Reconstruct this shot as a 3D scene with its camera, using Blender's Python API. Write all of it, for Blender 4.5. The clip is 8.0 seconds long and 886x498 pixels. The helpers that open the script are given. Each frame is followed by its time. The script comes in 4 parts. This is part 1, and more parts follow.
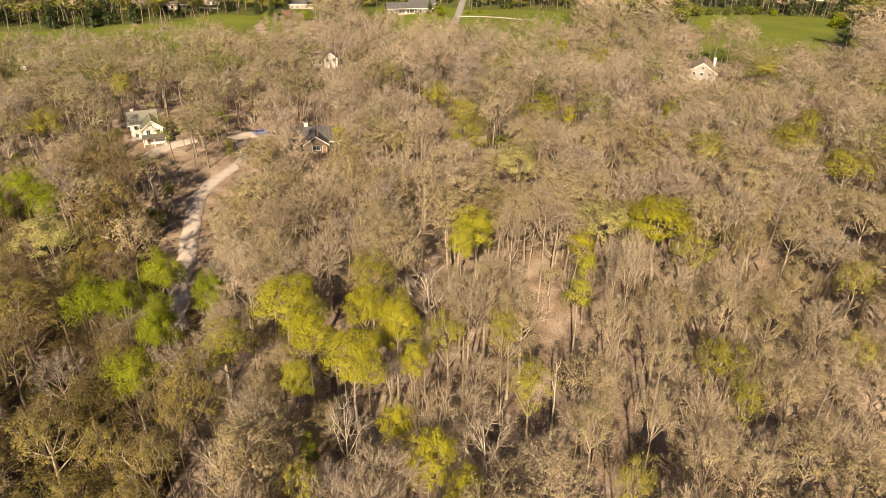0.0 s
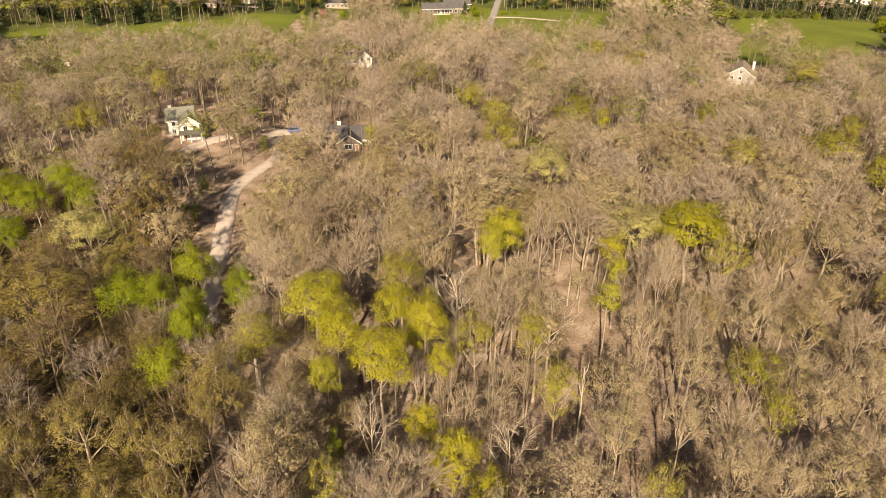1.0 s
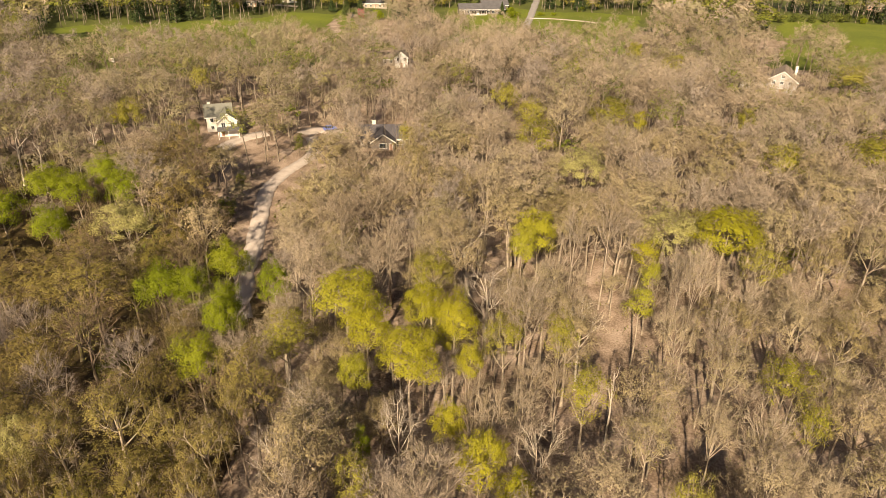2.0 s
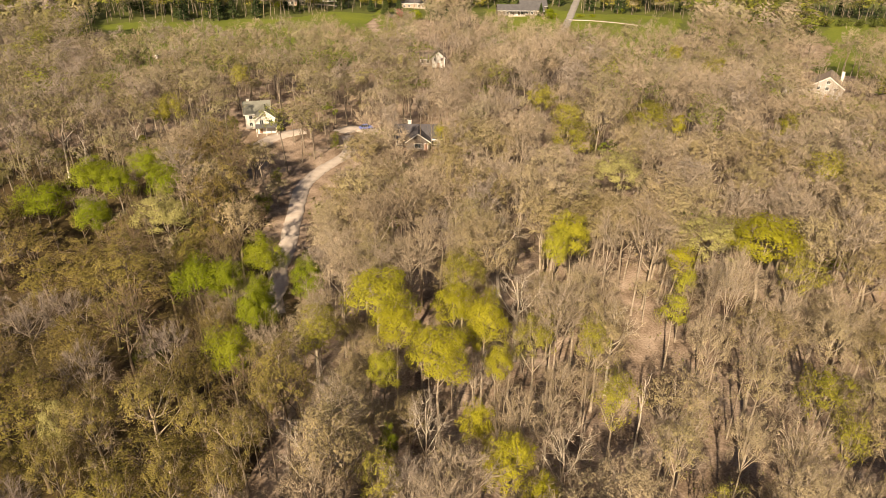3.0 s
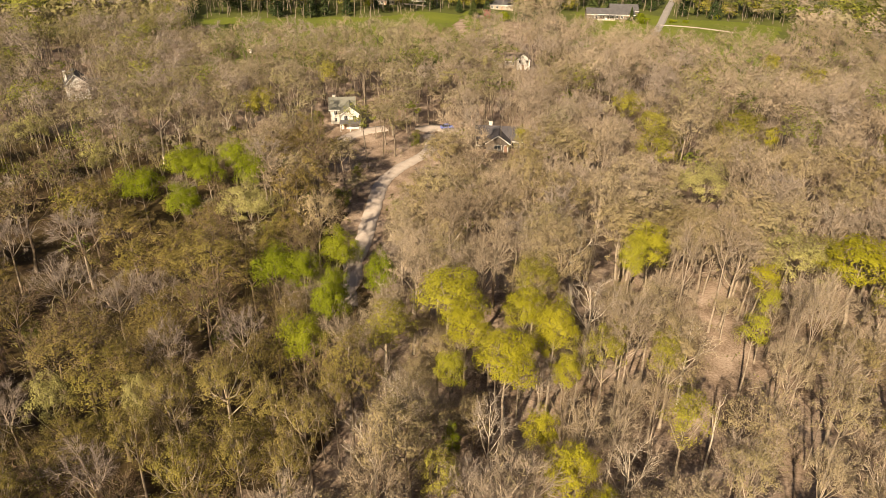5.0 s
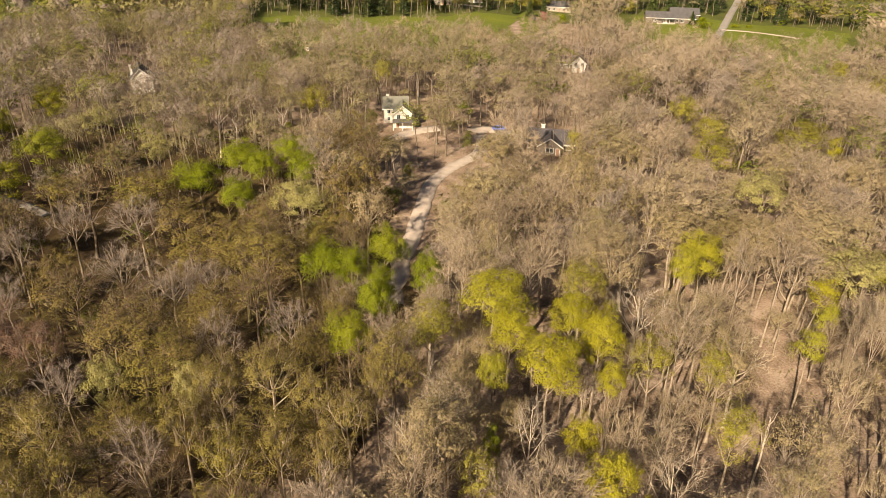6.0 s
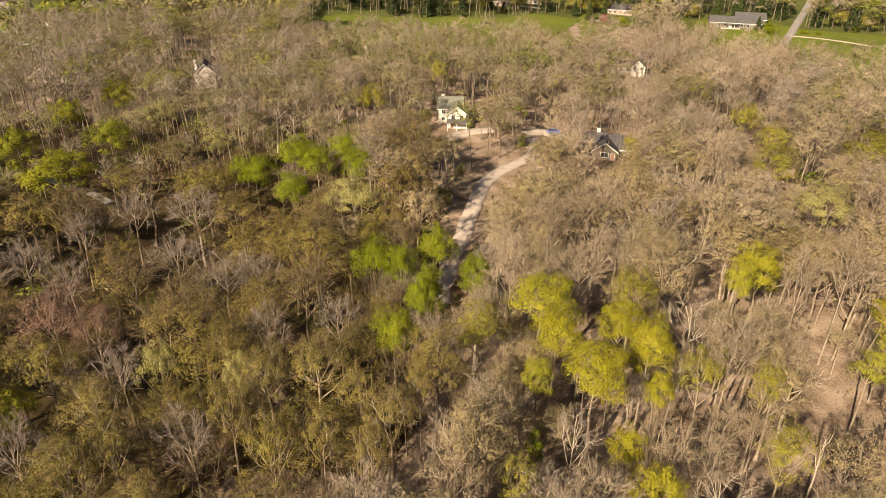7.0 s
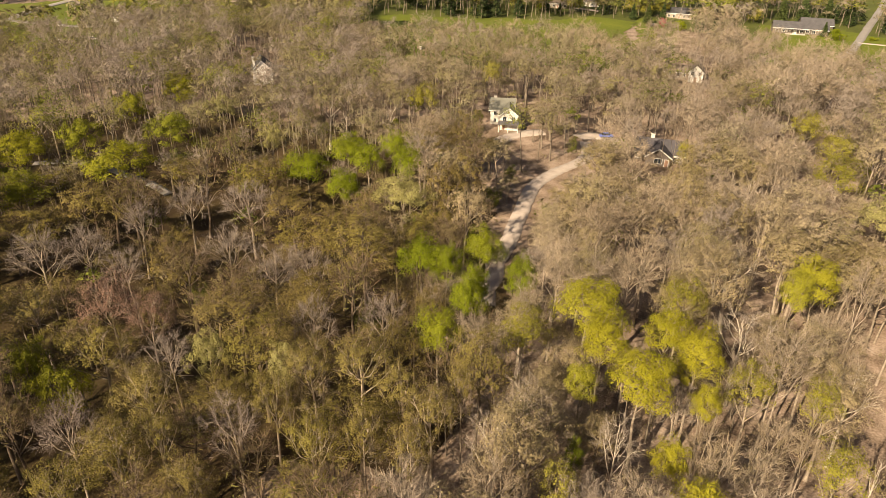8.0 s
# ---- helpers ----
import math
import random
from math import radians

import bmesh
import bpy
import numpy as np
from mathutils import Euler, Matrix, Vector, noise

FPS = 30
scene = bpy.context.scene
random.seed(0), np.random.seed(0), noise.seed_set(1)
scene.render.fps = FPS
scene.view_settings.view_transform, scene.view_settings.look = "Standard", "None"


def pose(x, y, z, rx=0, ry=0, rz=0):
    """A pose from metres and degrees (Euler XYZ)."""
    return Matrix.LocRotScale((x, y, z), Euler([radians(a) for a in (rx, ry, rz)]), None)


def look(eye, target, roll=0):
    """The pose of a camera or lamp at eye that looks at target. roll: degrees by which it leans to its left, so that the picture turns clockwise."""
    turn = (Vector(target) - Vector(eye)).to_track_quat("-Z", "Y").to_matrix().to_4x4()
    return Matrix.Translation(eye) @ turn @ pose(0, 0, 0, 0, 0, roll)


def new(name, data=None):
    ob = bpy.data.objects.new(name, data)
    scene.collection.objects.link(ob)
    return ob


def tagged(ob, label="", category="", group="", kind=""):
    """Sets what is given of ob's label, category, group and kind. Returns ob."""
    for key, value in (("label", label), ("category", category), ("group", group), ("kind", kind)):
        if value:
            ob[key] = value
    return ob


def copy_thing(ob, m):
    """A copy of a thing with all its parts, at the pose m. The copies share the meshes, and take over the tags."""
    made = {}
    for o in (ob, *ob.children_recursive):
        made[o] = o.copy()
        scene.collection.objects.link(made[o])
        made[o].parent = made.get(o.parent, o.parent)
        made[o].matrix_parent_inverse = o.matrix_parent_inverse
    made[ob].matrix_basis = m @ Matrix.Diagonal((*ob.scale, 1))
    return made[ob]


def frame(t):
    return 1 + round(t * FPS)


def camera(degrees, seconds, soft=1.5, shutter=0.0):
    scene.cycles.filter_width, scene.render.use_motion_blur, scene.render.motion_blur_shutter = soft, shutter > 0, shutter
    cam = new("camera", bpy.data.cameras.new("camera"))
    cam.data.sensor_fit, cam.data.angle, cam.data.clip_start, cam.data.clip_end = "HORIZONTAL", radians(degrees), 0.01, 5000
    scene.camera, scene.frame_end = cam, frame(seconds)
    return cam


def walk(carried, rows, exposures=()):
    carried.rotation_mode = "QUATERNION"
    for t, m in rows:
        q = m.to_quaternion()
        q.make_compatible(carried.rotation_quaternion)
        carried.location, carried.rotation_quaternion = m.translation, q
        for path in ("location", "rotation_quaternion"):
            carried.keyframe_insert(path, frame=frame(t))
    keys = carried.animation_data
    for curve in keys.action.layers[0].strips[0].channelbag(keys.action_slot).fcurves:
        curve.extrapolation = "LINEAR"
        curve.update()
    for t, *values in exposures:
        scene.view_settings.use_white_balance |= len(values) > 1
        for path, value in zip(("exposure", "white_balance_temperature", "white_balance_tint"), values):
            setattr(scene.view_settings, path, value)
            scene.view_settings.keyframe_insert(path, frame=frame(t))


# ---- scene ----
# camera: a drone that hovers at 75 m and pans slowly to the left
cam = camera(65.3, 8.0, soft=0.55)
walk(cam, [(t, pose(0, 0, 75, 90 - 28.73, 0, a) @ pose(0, 0, 0, 0, 0, 0.87)) for t, a in (
    (0.0, 0), (0.5, 1.26), (1.0, 2.78), (1.5, 4.28), (3.0, 8.78), (3.5, 10.48), (4.0, 12.2), (4.5, 13.9),
    (6.0, 20.22), (6.5, 22.78), (7.0, 24.87), (7.5, 26.99), (8.0, 29.28))],
    exposures=[(0.0, 1.2, 7850, 12), (8.0, 1.14, 7850, 12)])

# daylight: sun behind the camera, about 30 degrees high
SUN_AZ, SUN_EL = 189.0, 32.0        # degrees; azimuth counted from +y towards +x, the side the sun stands on
world = bpy.data.worlds.new("sky")
scene.world = world
world.use_nodes = True
wn = world.node_tree.nodes
sky = wn.new("ShaderNodeTexSky")
sky.sky_type, sky.sun_disc, sky.altitude, sky.air_density = "NISHITA", False, 300, 0.6
sky.sun_elevation, sky.sun_rotation = radians(SUN_EL), radians(SUN_AZ)
world.node_tree.links.new(sky.outputs[0], wn["Background"].inputs[0])
wn["Background"].inputs[1].default_value = 0.05
sun = new("sun", bpy.data.lights.new("sun", "SUN"))
sun.data.energy, sun.data.angle, sun.data.color = 5.0, radians(0.53), (1.0, 0.90, 0.74)
sx = math.cos(radians(SUN_EL)) * math.sin(radians(SUN_AZ))
sy = math.cos(radians(SUN_EL)) * math.cos(radians(SUN_AZ))
sun.matrix_world = look((sx * 300, sy * 300, 300 * math.sin(radians(SUN_EL))), (0, 0, 0))


# ---- materials ----
def material(name, rough=0.85, metal=0.0, spec=0.3):
    m = bpy.data.materials.new(name)
    m.use_nodes = True
    b = m.node_tree.nodes["Principled BSDF"]
    b.inputs["Roughness"].default_value, b.inputs["Metallic"].default_value = rough, metal
    b.inputs["Specular IOR Level"].default_value = spec
    return m, m.node_tree.nodes, m.node_tree.links, b


def ramp(nodes, stops):
    r = nodes.new("ShaderNodeValToRGB")
    e = r.color_ramp.elements
    while len(e) < len(stops):
        e.new(0.5)
    for el, (pos, col) in zip(e, stops):
        el.position, el.color = pos, (*col, 1)
    return r


def grainy(name, stops, scale, fine=None, bump=0.0, rough=0.85, metal=0.0, spec=0.3):
    """Two scales of noise through a ramp, with relief."""
    m, n, l, b = material(name, rough, metal, spec)
    co = n.new("ShaderNodeTexCoord")
    big, small = n.new("ShaderNodeTexNoise"), n.new("ShaderNodeTexNoise")
    big.inputs["Scale"].default_value, big.inputs["Detail"].default_value = scale, 6
    small.inputs["Scale"].default_value, small.inputs["Detail"].default_value = fine or scale * 9, 4
    mix = n.new("ShaderNodeMix")
    mix.inputs["Factor"].default_value = 0.42
    for tex in (big, small):
        l.new(co.outputs["Object"], tex.inputs["Vector"])
    l.new(big.outputs["Fac"], mix.inputs["A"])
    l.new(small.outputs["Fac"], mix.inputs["B"])
    r = ramp(n, stops)
    l.new(mix.outputs["Result"], r.inputs[0])
    l.new(r.outputs[0], b.inputs["Base Color"])
    if bump:
        bp = n.new("ShaderNodeBump")
        bp.inputs["Strength"].default_value, bp.inputs["Distance"].default_value = 0.6, bump
        l.new(small.outputs["Fac"], bp.inputs["Height"])
        l.new(bp.outputs[0], b.inputs["Normal"])
    return m


def foliage(name, trees, far=False, spread=0.5, through_light=0.25):
    """Leaves, buds or twigs: a colour for each tree, varied from leaf to leaf."""
    m, n, l, b = material(name, 0.75, 0, 0.15)
    if far:
        src = n.new("ShaderNodeAttribute")
        src.attribute_name = "tint"
        value = src.outputs["Fac"]
    else:
        value = n.new("ShaderNodeObjectInfo").outputs["Random"]
    r = ramp(n, trees)
    r.color_ramp.interpolation = "LINEAR"
    l.new(value, r.inputs[0])
    isl = n.new("ShaderNodeNewGeometry")
    mr = n.new("ShaderNodeMapRange")
    mr.inputs["To Min"].default_value, mr.inputs["To Max"].default_value = 1 - spread, 1 + spread * 0.8
    l.new(isl.outputs["Random Per Island"], mr.inputs["Value"])
    hs = n.new("ShaderNodeHueSaturation")
    l.new(r.outputs[0], hs.inputs["Color"])
    l.new(mr.outputs[0], hs.inputs["Value"])
    l.new(hs.outputs[0], b.inputs["Base Color"])
    if through_light:
        tr, mx = n.new("ShaderNodeBsdfTranslucent"), n.new("ShaderNodeMixShader")
        mx.inputs[0].default_value = through_light
        l.new(hs.outputs[0], tr.inputs["Color"])
        l.new(b.outputs[0], mx.inputs[1])
        l.new(tr.outputs[0], mx.inputs[2])
        l.new(mx.outputs[0], n["Material Output"].inputs[0])
    return m


BARE = ((0.0, (0.15, 0.11, 0.072)), (0.25, (0.295, 0.228, 0.155)), (0.5, (0.222, 0.18, 0.15)), (0.75, (0.265, 0.205, 0.142)), (1.0, (0.315, 0.25, 0.178)))
BUDS = ((0.0, (0.18, 0.14, 0.062)), (0.25, (0.25, 0.193, 0.11)), (0.5, (0.205, 0.168, 0.08)), (0.75, (0.27, 0.213, 0.135)), (1.0, (0.23, 0.186, 0.095)))
M_BARK = grainy("bark", ((0.3, (0.10, 0.076, 0.056)), (0.5, (0.26, 0.207, 0.154)), (0.72, (0.43, 0.355, 0.275))), 1.3, 9, 0.03)
M_LIGHT_BARK = grainy("light_bark", ((0.3, (0.12, 0.09, 0.07)), (0.5, (0.27, 0.215, 0.165)), (0.72, (0.44, 0.365, 0.29))), 1.3, 9, 0.03)
M_FAR_BARK = grainy("grey_bark", ((0.3, (0.09, 0.07, 0.052)), (0.5, (0.20, 0.16, 0.12)), (0.72, (0.33, 0.27, 0.21))), 1.3, 9, 0.03)
M_PALE_BARK = grainy("pale_bark", ((0.3, (0.28, 0.235, 0.18)), (0.6, (0.48, 0.41, 0.33)), (0.8, (0.60, 0.53, 0.45))), 1.0, 8, 0.02)
# dark bark; on the western trees it also stands in for shade
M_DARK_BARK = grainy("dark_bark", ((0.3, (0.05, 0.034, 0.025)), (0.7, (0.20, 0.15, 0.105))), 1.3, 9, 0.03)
M_TWIG = foliage("bare_twigs", BARE, through_light=0.0)
M_BUD = foliage("opening_buds", BUDS, spread=0.25, through_light=0.08)
M_YELLOW = foliage("yellow_green_leaves", ((0, (0.24, 0.222, 0.018)), (0.5, (0.29, 0.26, 0.024)), (1, (0.26, 0.25, 0.03))), spread=0.18)
M_OLIVE = foliage("olive_leaves", ((0, (0.19, 0.175, 0.025)), (0.5, (0.24, 0.215, 0.035)), (1, (0.26, 0.23, 0.05))), spread=0.45)
M_GREEN = foliage("fresh_green_leaves", ((0, (0.15, 0.18, 0.012)), (0.5, (0.185, 0.215, 0.014)), (1, (0.225, 0.24, 0.02))), spread=0.2, through_light=0.35)
M_LIME = foliage("lime_leaves", ((0, (0.21, 0.20, 0.015)), (1, (0.18, 0.19, 0.02))), spread=0.4)
M_PALE = foliage("pale_blossom_leaves", ((0, (0.27, 0.245, 0.085)), (1, (0.31, 0.275, 0.12))), spread=0.45)
M_PINK = foliage("reddish_buds", ((0, (0.20, 0.12, 0.085)), (1, (0.24, 0.15, 0.11))), spread=0.45)
M_NEEDLE = foliage("dark_needles", ((0, (0.035, 0.055, 0.018)), (1, (0.06, 0.075, 0.02))), spread=0.4, through_light=0.0)
M_HEDGE = foliage("hedge_leaves", ((0, (0.07, 0.085, 0.02)), (1, (0.13, 0.14, 0.03))), spread=0.5)
M_WHITE_BLOSSOM = foliage("white_blossom", ((0, (0.50, 0.46, 0.32)), (1, (0.58, 0.54, 0.42))), spread=0.3)
M_RED_BLOSSOM = foliage("red_blossom", ((0, (0.36, 0.045, 0.075)), (1, (0.42, 0.07, 0.11))), spread=0.3)
# twigs coloured darker so that western crowns look shaded
M_SHADE_TWIG = foliage("shade_darkened_twigs", ((0, (0.125, 0.086, 0.055)), (0.5, (0.165, 0.113, 0.070)), (1, (0.145, 0.099, 0.064))), through_light=0.0)
M_UNDERSTOREY = foliage("understorey_leaves", ((0, (0.075, 0.085, 0.014)), (1, (0.11, 0.115, 0.02))), spread=0.3)
M_GREY_TWIG = foliage("grey_twigs", ((0, (0.16, 0.128, 0.105)), (0.5, (0.205, 0.165, 0.14)), (1, (0.18, 0.14, 0.118))), spread=0.3, through_light=0.0)
M_PINK_TWIG = foliage("reddish_twigs", ((0, (0.15, 0.10, 0.08)), (1, (0.18, 0.12, 0.10))), spread=0.3, through_light=0.0)
# two western bud tones: olive hues kept darker to imitate shade
M_SHADE_BUD = foliage("shade_olive_buds", ((0, (0.125, 0.102, 0.032)), (0.5, (0.155, 0.125, 0.05)), (1, (0.135, 0.12, 0.03))), spread=0.35, through_light=0.05)
M_TAN_BUD = foliage("tan_olive_buds", ((0, (0.13, 0.10, 0.026)), (0.4, (0.165, 0.124, 0.042)), (0.7, (0.138, 0.115, 0.024)), (1, (0.142, 0.102, 0.032))), spread=0.25, through_light=0.06)
M_OAK = foliage("oak_buds", ((0, (0.14, 0.111, 0.027)), (0.5, (0.172, 0.136, 0.042)), (1, (0.155, 0.127, 0.028))), spread=0.35, through_light=0.08)
# dark brown floor colour that carries the shade of the western woods
M_SHADE_FLOOR = grainy("shade_floor", ((0.30, (0.02, 0.011, 0.005)), (0.45, (0.046, 0.027, 0.011)), (0.58, (0.066, 0.046, 0.015)), (0.72, (0.105, 0.068, 0.034))), 0.11, 1.9, 0.12, 0.95)
M_FAR_TWIG = foliage("far_twigs", BARE, far=True, spread=0.12, through_light=0.0)
# greyer than the near buds: some distance haze is put into the tone
FAR_BUDS = ((0.0, (0.15, 0.122, 0.05)), (0.25, (0.225, 0.185, 0.12)), (0.5, (0.165, 0.142, 0.055)), (0.75, (0.235, 0.196, 0.13)), (1.0, (0.20, 0.172, 0.096)))
M_FAR_BUD = foliage("far_buds", FAR_BUDS, far=True, spread=0.1, through_light=0.08)
M_FAR_GREEN = foliage("far_green", ((0, (0.14, 0.15, 0.03)), (0.5, (0.19, 0.185, 0.035)), (1, (0.11, 0.13, 0.02))), far=True)
M_FAR_NEEDLE = foliage("far_needles", ((0, (0.035, 0.055, 0.02)), (1, (0.07, 0.085, 0.03))), far=True)

M_LITTER = grainy("leaf_litter", ((0.30, (0.075, 0.048, 0.031)), (0.43, (0.165, 0.113, 0.078)), (0.55, (0.295, 0.215, 0.16)), (0.70, (0.44, 0.345, 0.28))), 0.16, 2.6, 0.12, 0.95)
M_GRASS = grainy("meadow_grass", ((0.25, (0.065, 0.08, 0.009)), (0.5, (0.105, 0.125, 0.011)), (0.75, (0.155, 0.165, 0.02))), 0.05, 0.9, 0.05, 0.9)
M_LAWN = grainy("lawn_grass", ((0.25, (0.045, 0.055, 0.010)), (0.5, (0.075, 0.085, 0.014)), (0.75, (0.115, 0.115, 0.026))), 0.06, 0.9, 0.05, 0.9)
M_GRAVEL = grainy("pale_gravel", ((0.25, (0.30, 0.24, 0.20)), (0.5, (0.42, 0.35, 0.30)), (0.8, (0.52, 0.45, 0.39))), 0.5, 6, 0.02, 0.95)
M_ASPHALT = grainy("worn_asphalt", ((0.3, (0.22, 0.195, 0.175)), (0.7, (0.32, 0.29, 0.265))), 0.3, 7, 0.01, 0.9)
M_CREAM = grainy("cream_siding", ((0.3, (0.50, 0.47, 0.41)), (0.7, (0.62, 0.585, 0.53))), 0.7, 6, 0.01, 0.7)
M_WHITE = grainy("white_siding", ((0.3, (0.56, 0.53, 0.49)), (0.7, (0.68, 0.65, 0.61))), 0.7, 6, 0.01, 0.6)
M_BRICK = grainy("brown_brick", ((0.3, (0.22, 0.12, 0.08)), (0.7, (0.36, 0.21, 0.15))), 0.8, 7, 0.01, 0.85)
M_TAN_WALL = grainy("tan_siding", ((0.3, (0.26, 0.21, 0.165)), (0.7, (0.37, 0.31, 0.25))), 0.7, 6, 0.01, 0.8)
M_GREY_WALL = grainy("weathered_boards", ((0.3, (0.24, 0.215, 0.195)), (0.7, (0.35, 0.32, 0.295))), 0.7, 6, 0.01, 0.85)
M_DARK_WALL = grainy("dark_boards", ((0.3, (0.09, 0.072, 0.06)), (0.7, (0.16, 0.13, 0.11))), 0.7, 6, 0.01, 0.85)
M_ROOF_GREY = grainy("grey_shingles", ((0.3, (0.06, 0.056, 0.058)), (0.7, (0.115, 0.108, 0.108))), 0.6, 5, 0.02, 0.9)
M_ROOF_DARK = grainy("dark_shingles", ((0.3, (0.045, 0.04, 0.045)), (0.7, (0.11, 0.10, 0.105))), 0.6, 5, 0.02, 0.85)
M_ROOF_GREEN = grainy("grey_green_shingles", ((0.3, (0.125, 0.122, 0.098)), (0.7, (0.20, 0.192, 0.158))), 0.6, 5, 0.02, 0.9)
M_ROOF_BROWN = grainy("brown_shingles", ((0.3, (0.13, 0.10, 0.08)), (0.7, (0.22, 0.175, 0.14))), 0.6, 5, 0.02, 0.9)
M_TRIM = grainy("white_trim", ((0.3, (0.60, 0.58, 0.54)), (0.7, (0.70, 0.68, 0.64))), 1.0, 8, 0, 0.5)
M_STONE = grainy("pale_stone", ((0.3, (0.40, 0.35, 0.30)), (0.7, (0.60, 0.54, 0.47))), 1.2, 6, 0.02, 0.9)
M_GLASS, _, _, _b = material("window_glass", 0.06, 0, 0.6)
_b.inputs["Base Color"].default_value = (0.025, 0.03, 0.035, 1)
M_TYRE = grainy("tyre_rubber", ((0.3, (0.012, 0.012, 0.012)), (0.7, (0.03, 0.03, 0.03))), 3, 20, 0, 0.8)
M_RIM = grainy("rim_metal", ((0.3, (0.4, 0.4, 0.4)), (0.7, (0.6, 0.6, 0.6))), 3, 20, 0, 0.35, 0.9)


def car_paint(name, col):
    m = grainy(name, ((0.3, tuple(c * 0.9 for c in col)), (0.7, col)), 1, 14, 0, 0.3, 0, 0.5)
    m.node_tree.nodes["Principled BSDF"].inputs["Coat Weight"].default_value = 0.7
    return m


M_PAINT_WHITE, M_PAINT_BLUE, M_PAINT_DARK = car_paint("white_paint", (0.75, 0.73, 0.70)), car_paint("blue_paint", (0.12, 0.16, 0.42)), car_paint("dark_paint", (0.03, 0.03, 0.035))


# ---- ground ----
def land(x, y):
    """Height of the ground: gentle rolling woodland."""
    return (1.3 * np.sin(x / 61 + 0.6) * np.cos(y / 83 - 0.9) + 0.7 * np.sin(x / 23 + y / 31) + 0.35 * np.cos(x / 13 - y / 17 + 2.0)
            - 5.0 * np.exp(-(((x + 112) / 52) ** 2 + ((y - 98) / 58) ** 2)))


def mesh_from(name, v, f, mats, idx=None, smooth=False):
    me = bpy.data.meshes.new(name)
    v, f = np.asarray(v, np.float32), np.asarray(f, np.int32)
    k = f.shape[1]
    me.vertices.add(len(v))
    me.vertices.foreach_set("co", v.ravel())
    me.loops.add(f.size)
    me.loops.foreach_set("vertex_index", f.ravel())
    me.polygons.add(len(f))
    me.polygons.foreach_set("loop_start", np.arange(0, f.size, k, dtype=np.int32))
    for m in mats:
        me.materials.append(m)
    if idx is not None:
        me.polygons.foreach_set("material_index", np.asarray(idx, np.int32))
    if smooth:
        me.polygons.foreach_set("use_smooth", np.ones(len(f), bool))
    me.update(calc_edges=True)
    return me


def sheet(xs, ys, lift=0.0, keep=None):
    gx, gy = np.meshgrid(xs, ys)
    v = np.stack([gx, gy, land(gx, gy) + lift], -1).reshape(-1, 3)
    i = np.arange(v.shape[0]).reshape(gx.shape)
    q = np.stack([i[:-1, :-1], i[:-1, 1:], i[1:, 1:], i[1:, :-1]], -1).reshape(-1, 4)
    if keep is not None:
        c = v[q].mean(1)
        q = q[keep(c[:, 0], c[:, 1])]
        used, inv = np.unique(q, return_inverse=True)
        v, q = v[used], inv.reshape(-1, 4)
    return v, q


steps = np.unique(np.r_[np.linspace(-4200, -560, 12), np.arange(-560, 561, 5.0), np.linspace(560, 4200, 12)])
ground = new("ground", mesh_from("ground", *sheet(steps, steps), [M_LITTER], smooth=True))
tagged(ground, "brown forest floor covered in dry leaf litter", "ground", kind="structure")


# a darker sheet over the litter, standing in for shade on the floor
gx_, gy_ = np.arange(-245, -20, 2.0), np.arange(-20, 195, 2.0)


def shade_area(x, y):
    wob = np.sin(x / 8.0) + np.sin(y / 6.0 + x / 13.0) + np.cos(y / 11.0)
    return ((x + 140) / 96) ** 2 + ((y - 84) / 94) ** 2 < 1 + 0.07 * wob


v, q = sheet(gx_, gy_, 0.12, shade_area)
tagged(new("shade_ground", mesh_from("shade_ground", v, q, [M_SHADE_FLOOR], smooth=True)), "dark forest floor in a hollow, its shade put into the colour", "ground", kind="structure")


def wedge(x, y, b0, b1, d0, d1):
    """True inside a stretch of land between two bearings (degrees to the right) and two distances, with an uneven edge."""
    b, d = np.degrees(np.arctan2(x, y)), np.hypot(x, y)
    wob = np.sin(x / 9.0) + np.sin(y / 7.0 + x / 15.0) + np.cos(y / 12.0)
    return (b > b0 + wob * 0.25) & (b < b1 - wob * 0.25) & (d > d0 + wob * 2.5) & (d < d1 - wob * 2.5)


FIELDS = ((-34.5, -14.5, 304, 416), (-6.0, 9.5, 318, 450), (19.5, 24.0, 343, 485), (23.5, 28.5, 318, 485), (-64.0, -50.5, 372, 510), (-14.6, -11.4, 330, 432))
for b0, b1, d0, d1 in FIELDS:
    lo, hi = min(math.sin(radians(b)) * d for b in (b0, b1) for d in (d0, d1)), max(math.sin(radians(b)) * d for b in (b0, b1) for d in (d0, d1))
    v, q = sheet(np.arange(lo - 6, hi + 6, 2.5), np.arange(120, 540, 2.5), 0.18, lambda x, y: wedge(x, y, b0, b1, d0, d1))
    tagged(new("meadow", mesh_from("meadow", v, q, [M_GRASS], smooth=True)), "bright green mown meadow grass beyond the woods", "meadow", kind="structure")
v, q = sheet(np.arange(-430, 330, 5.0), np.arange(180, 640, 5.0), 0.12, lambda x, y: wedge(x, y, -66, 36, 405, 640))
tagged(new("lawn", mesh_from("lawn", v, q, [M_LAWN], smooth=True)), "green lawns under scattered trees past the meadows", "lawn", kind="structure")


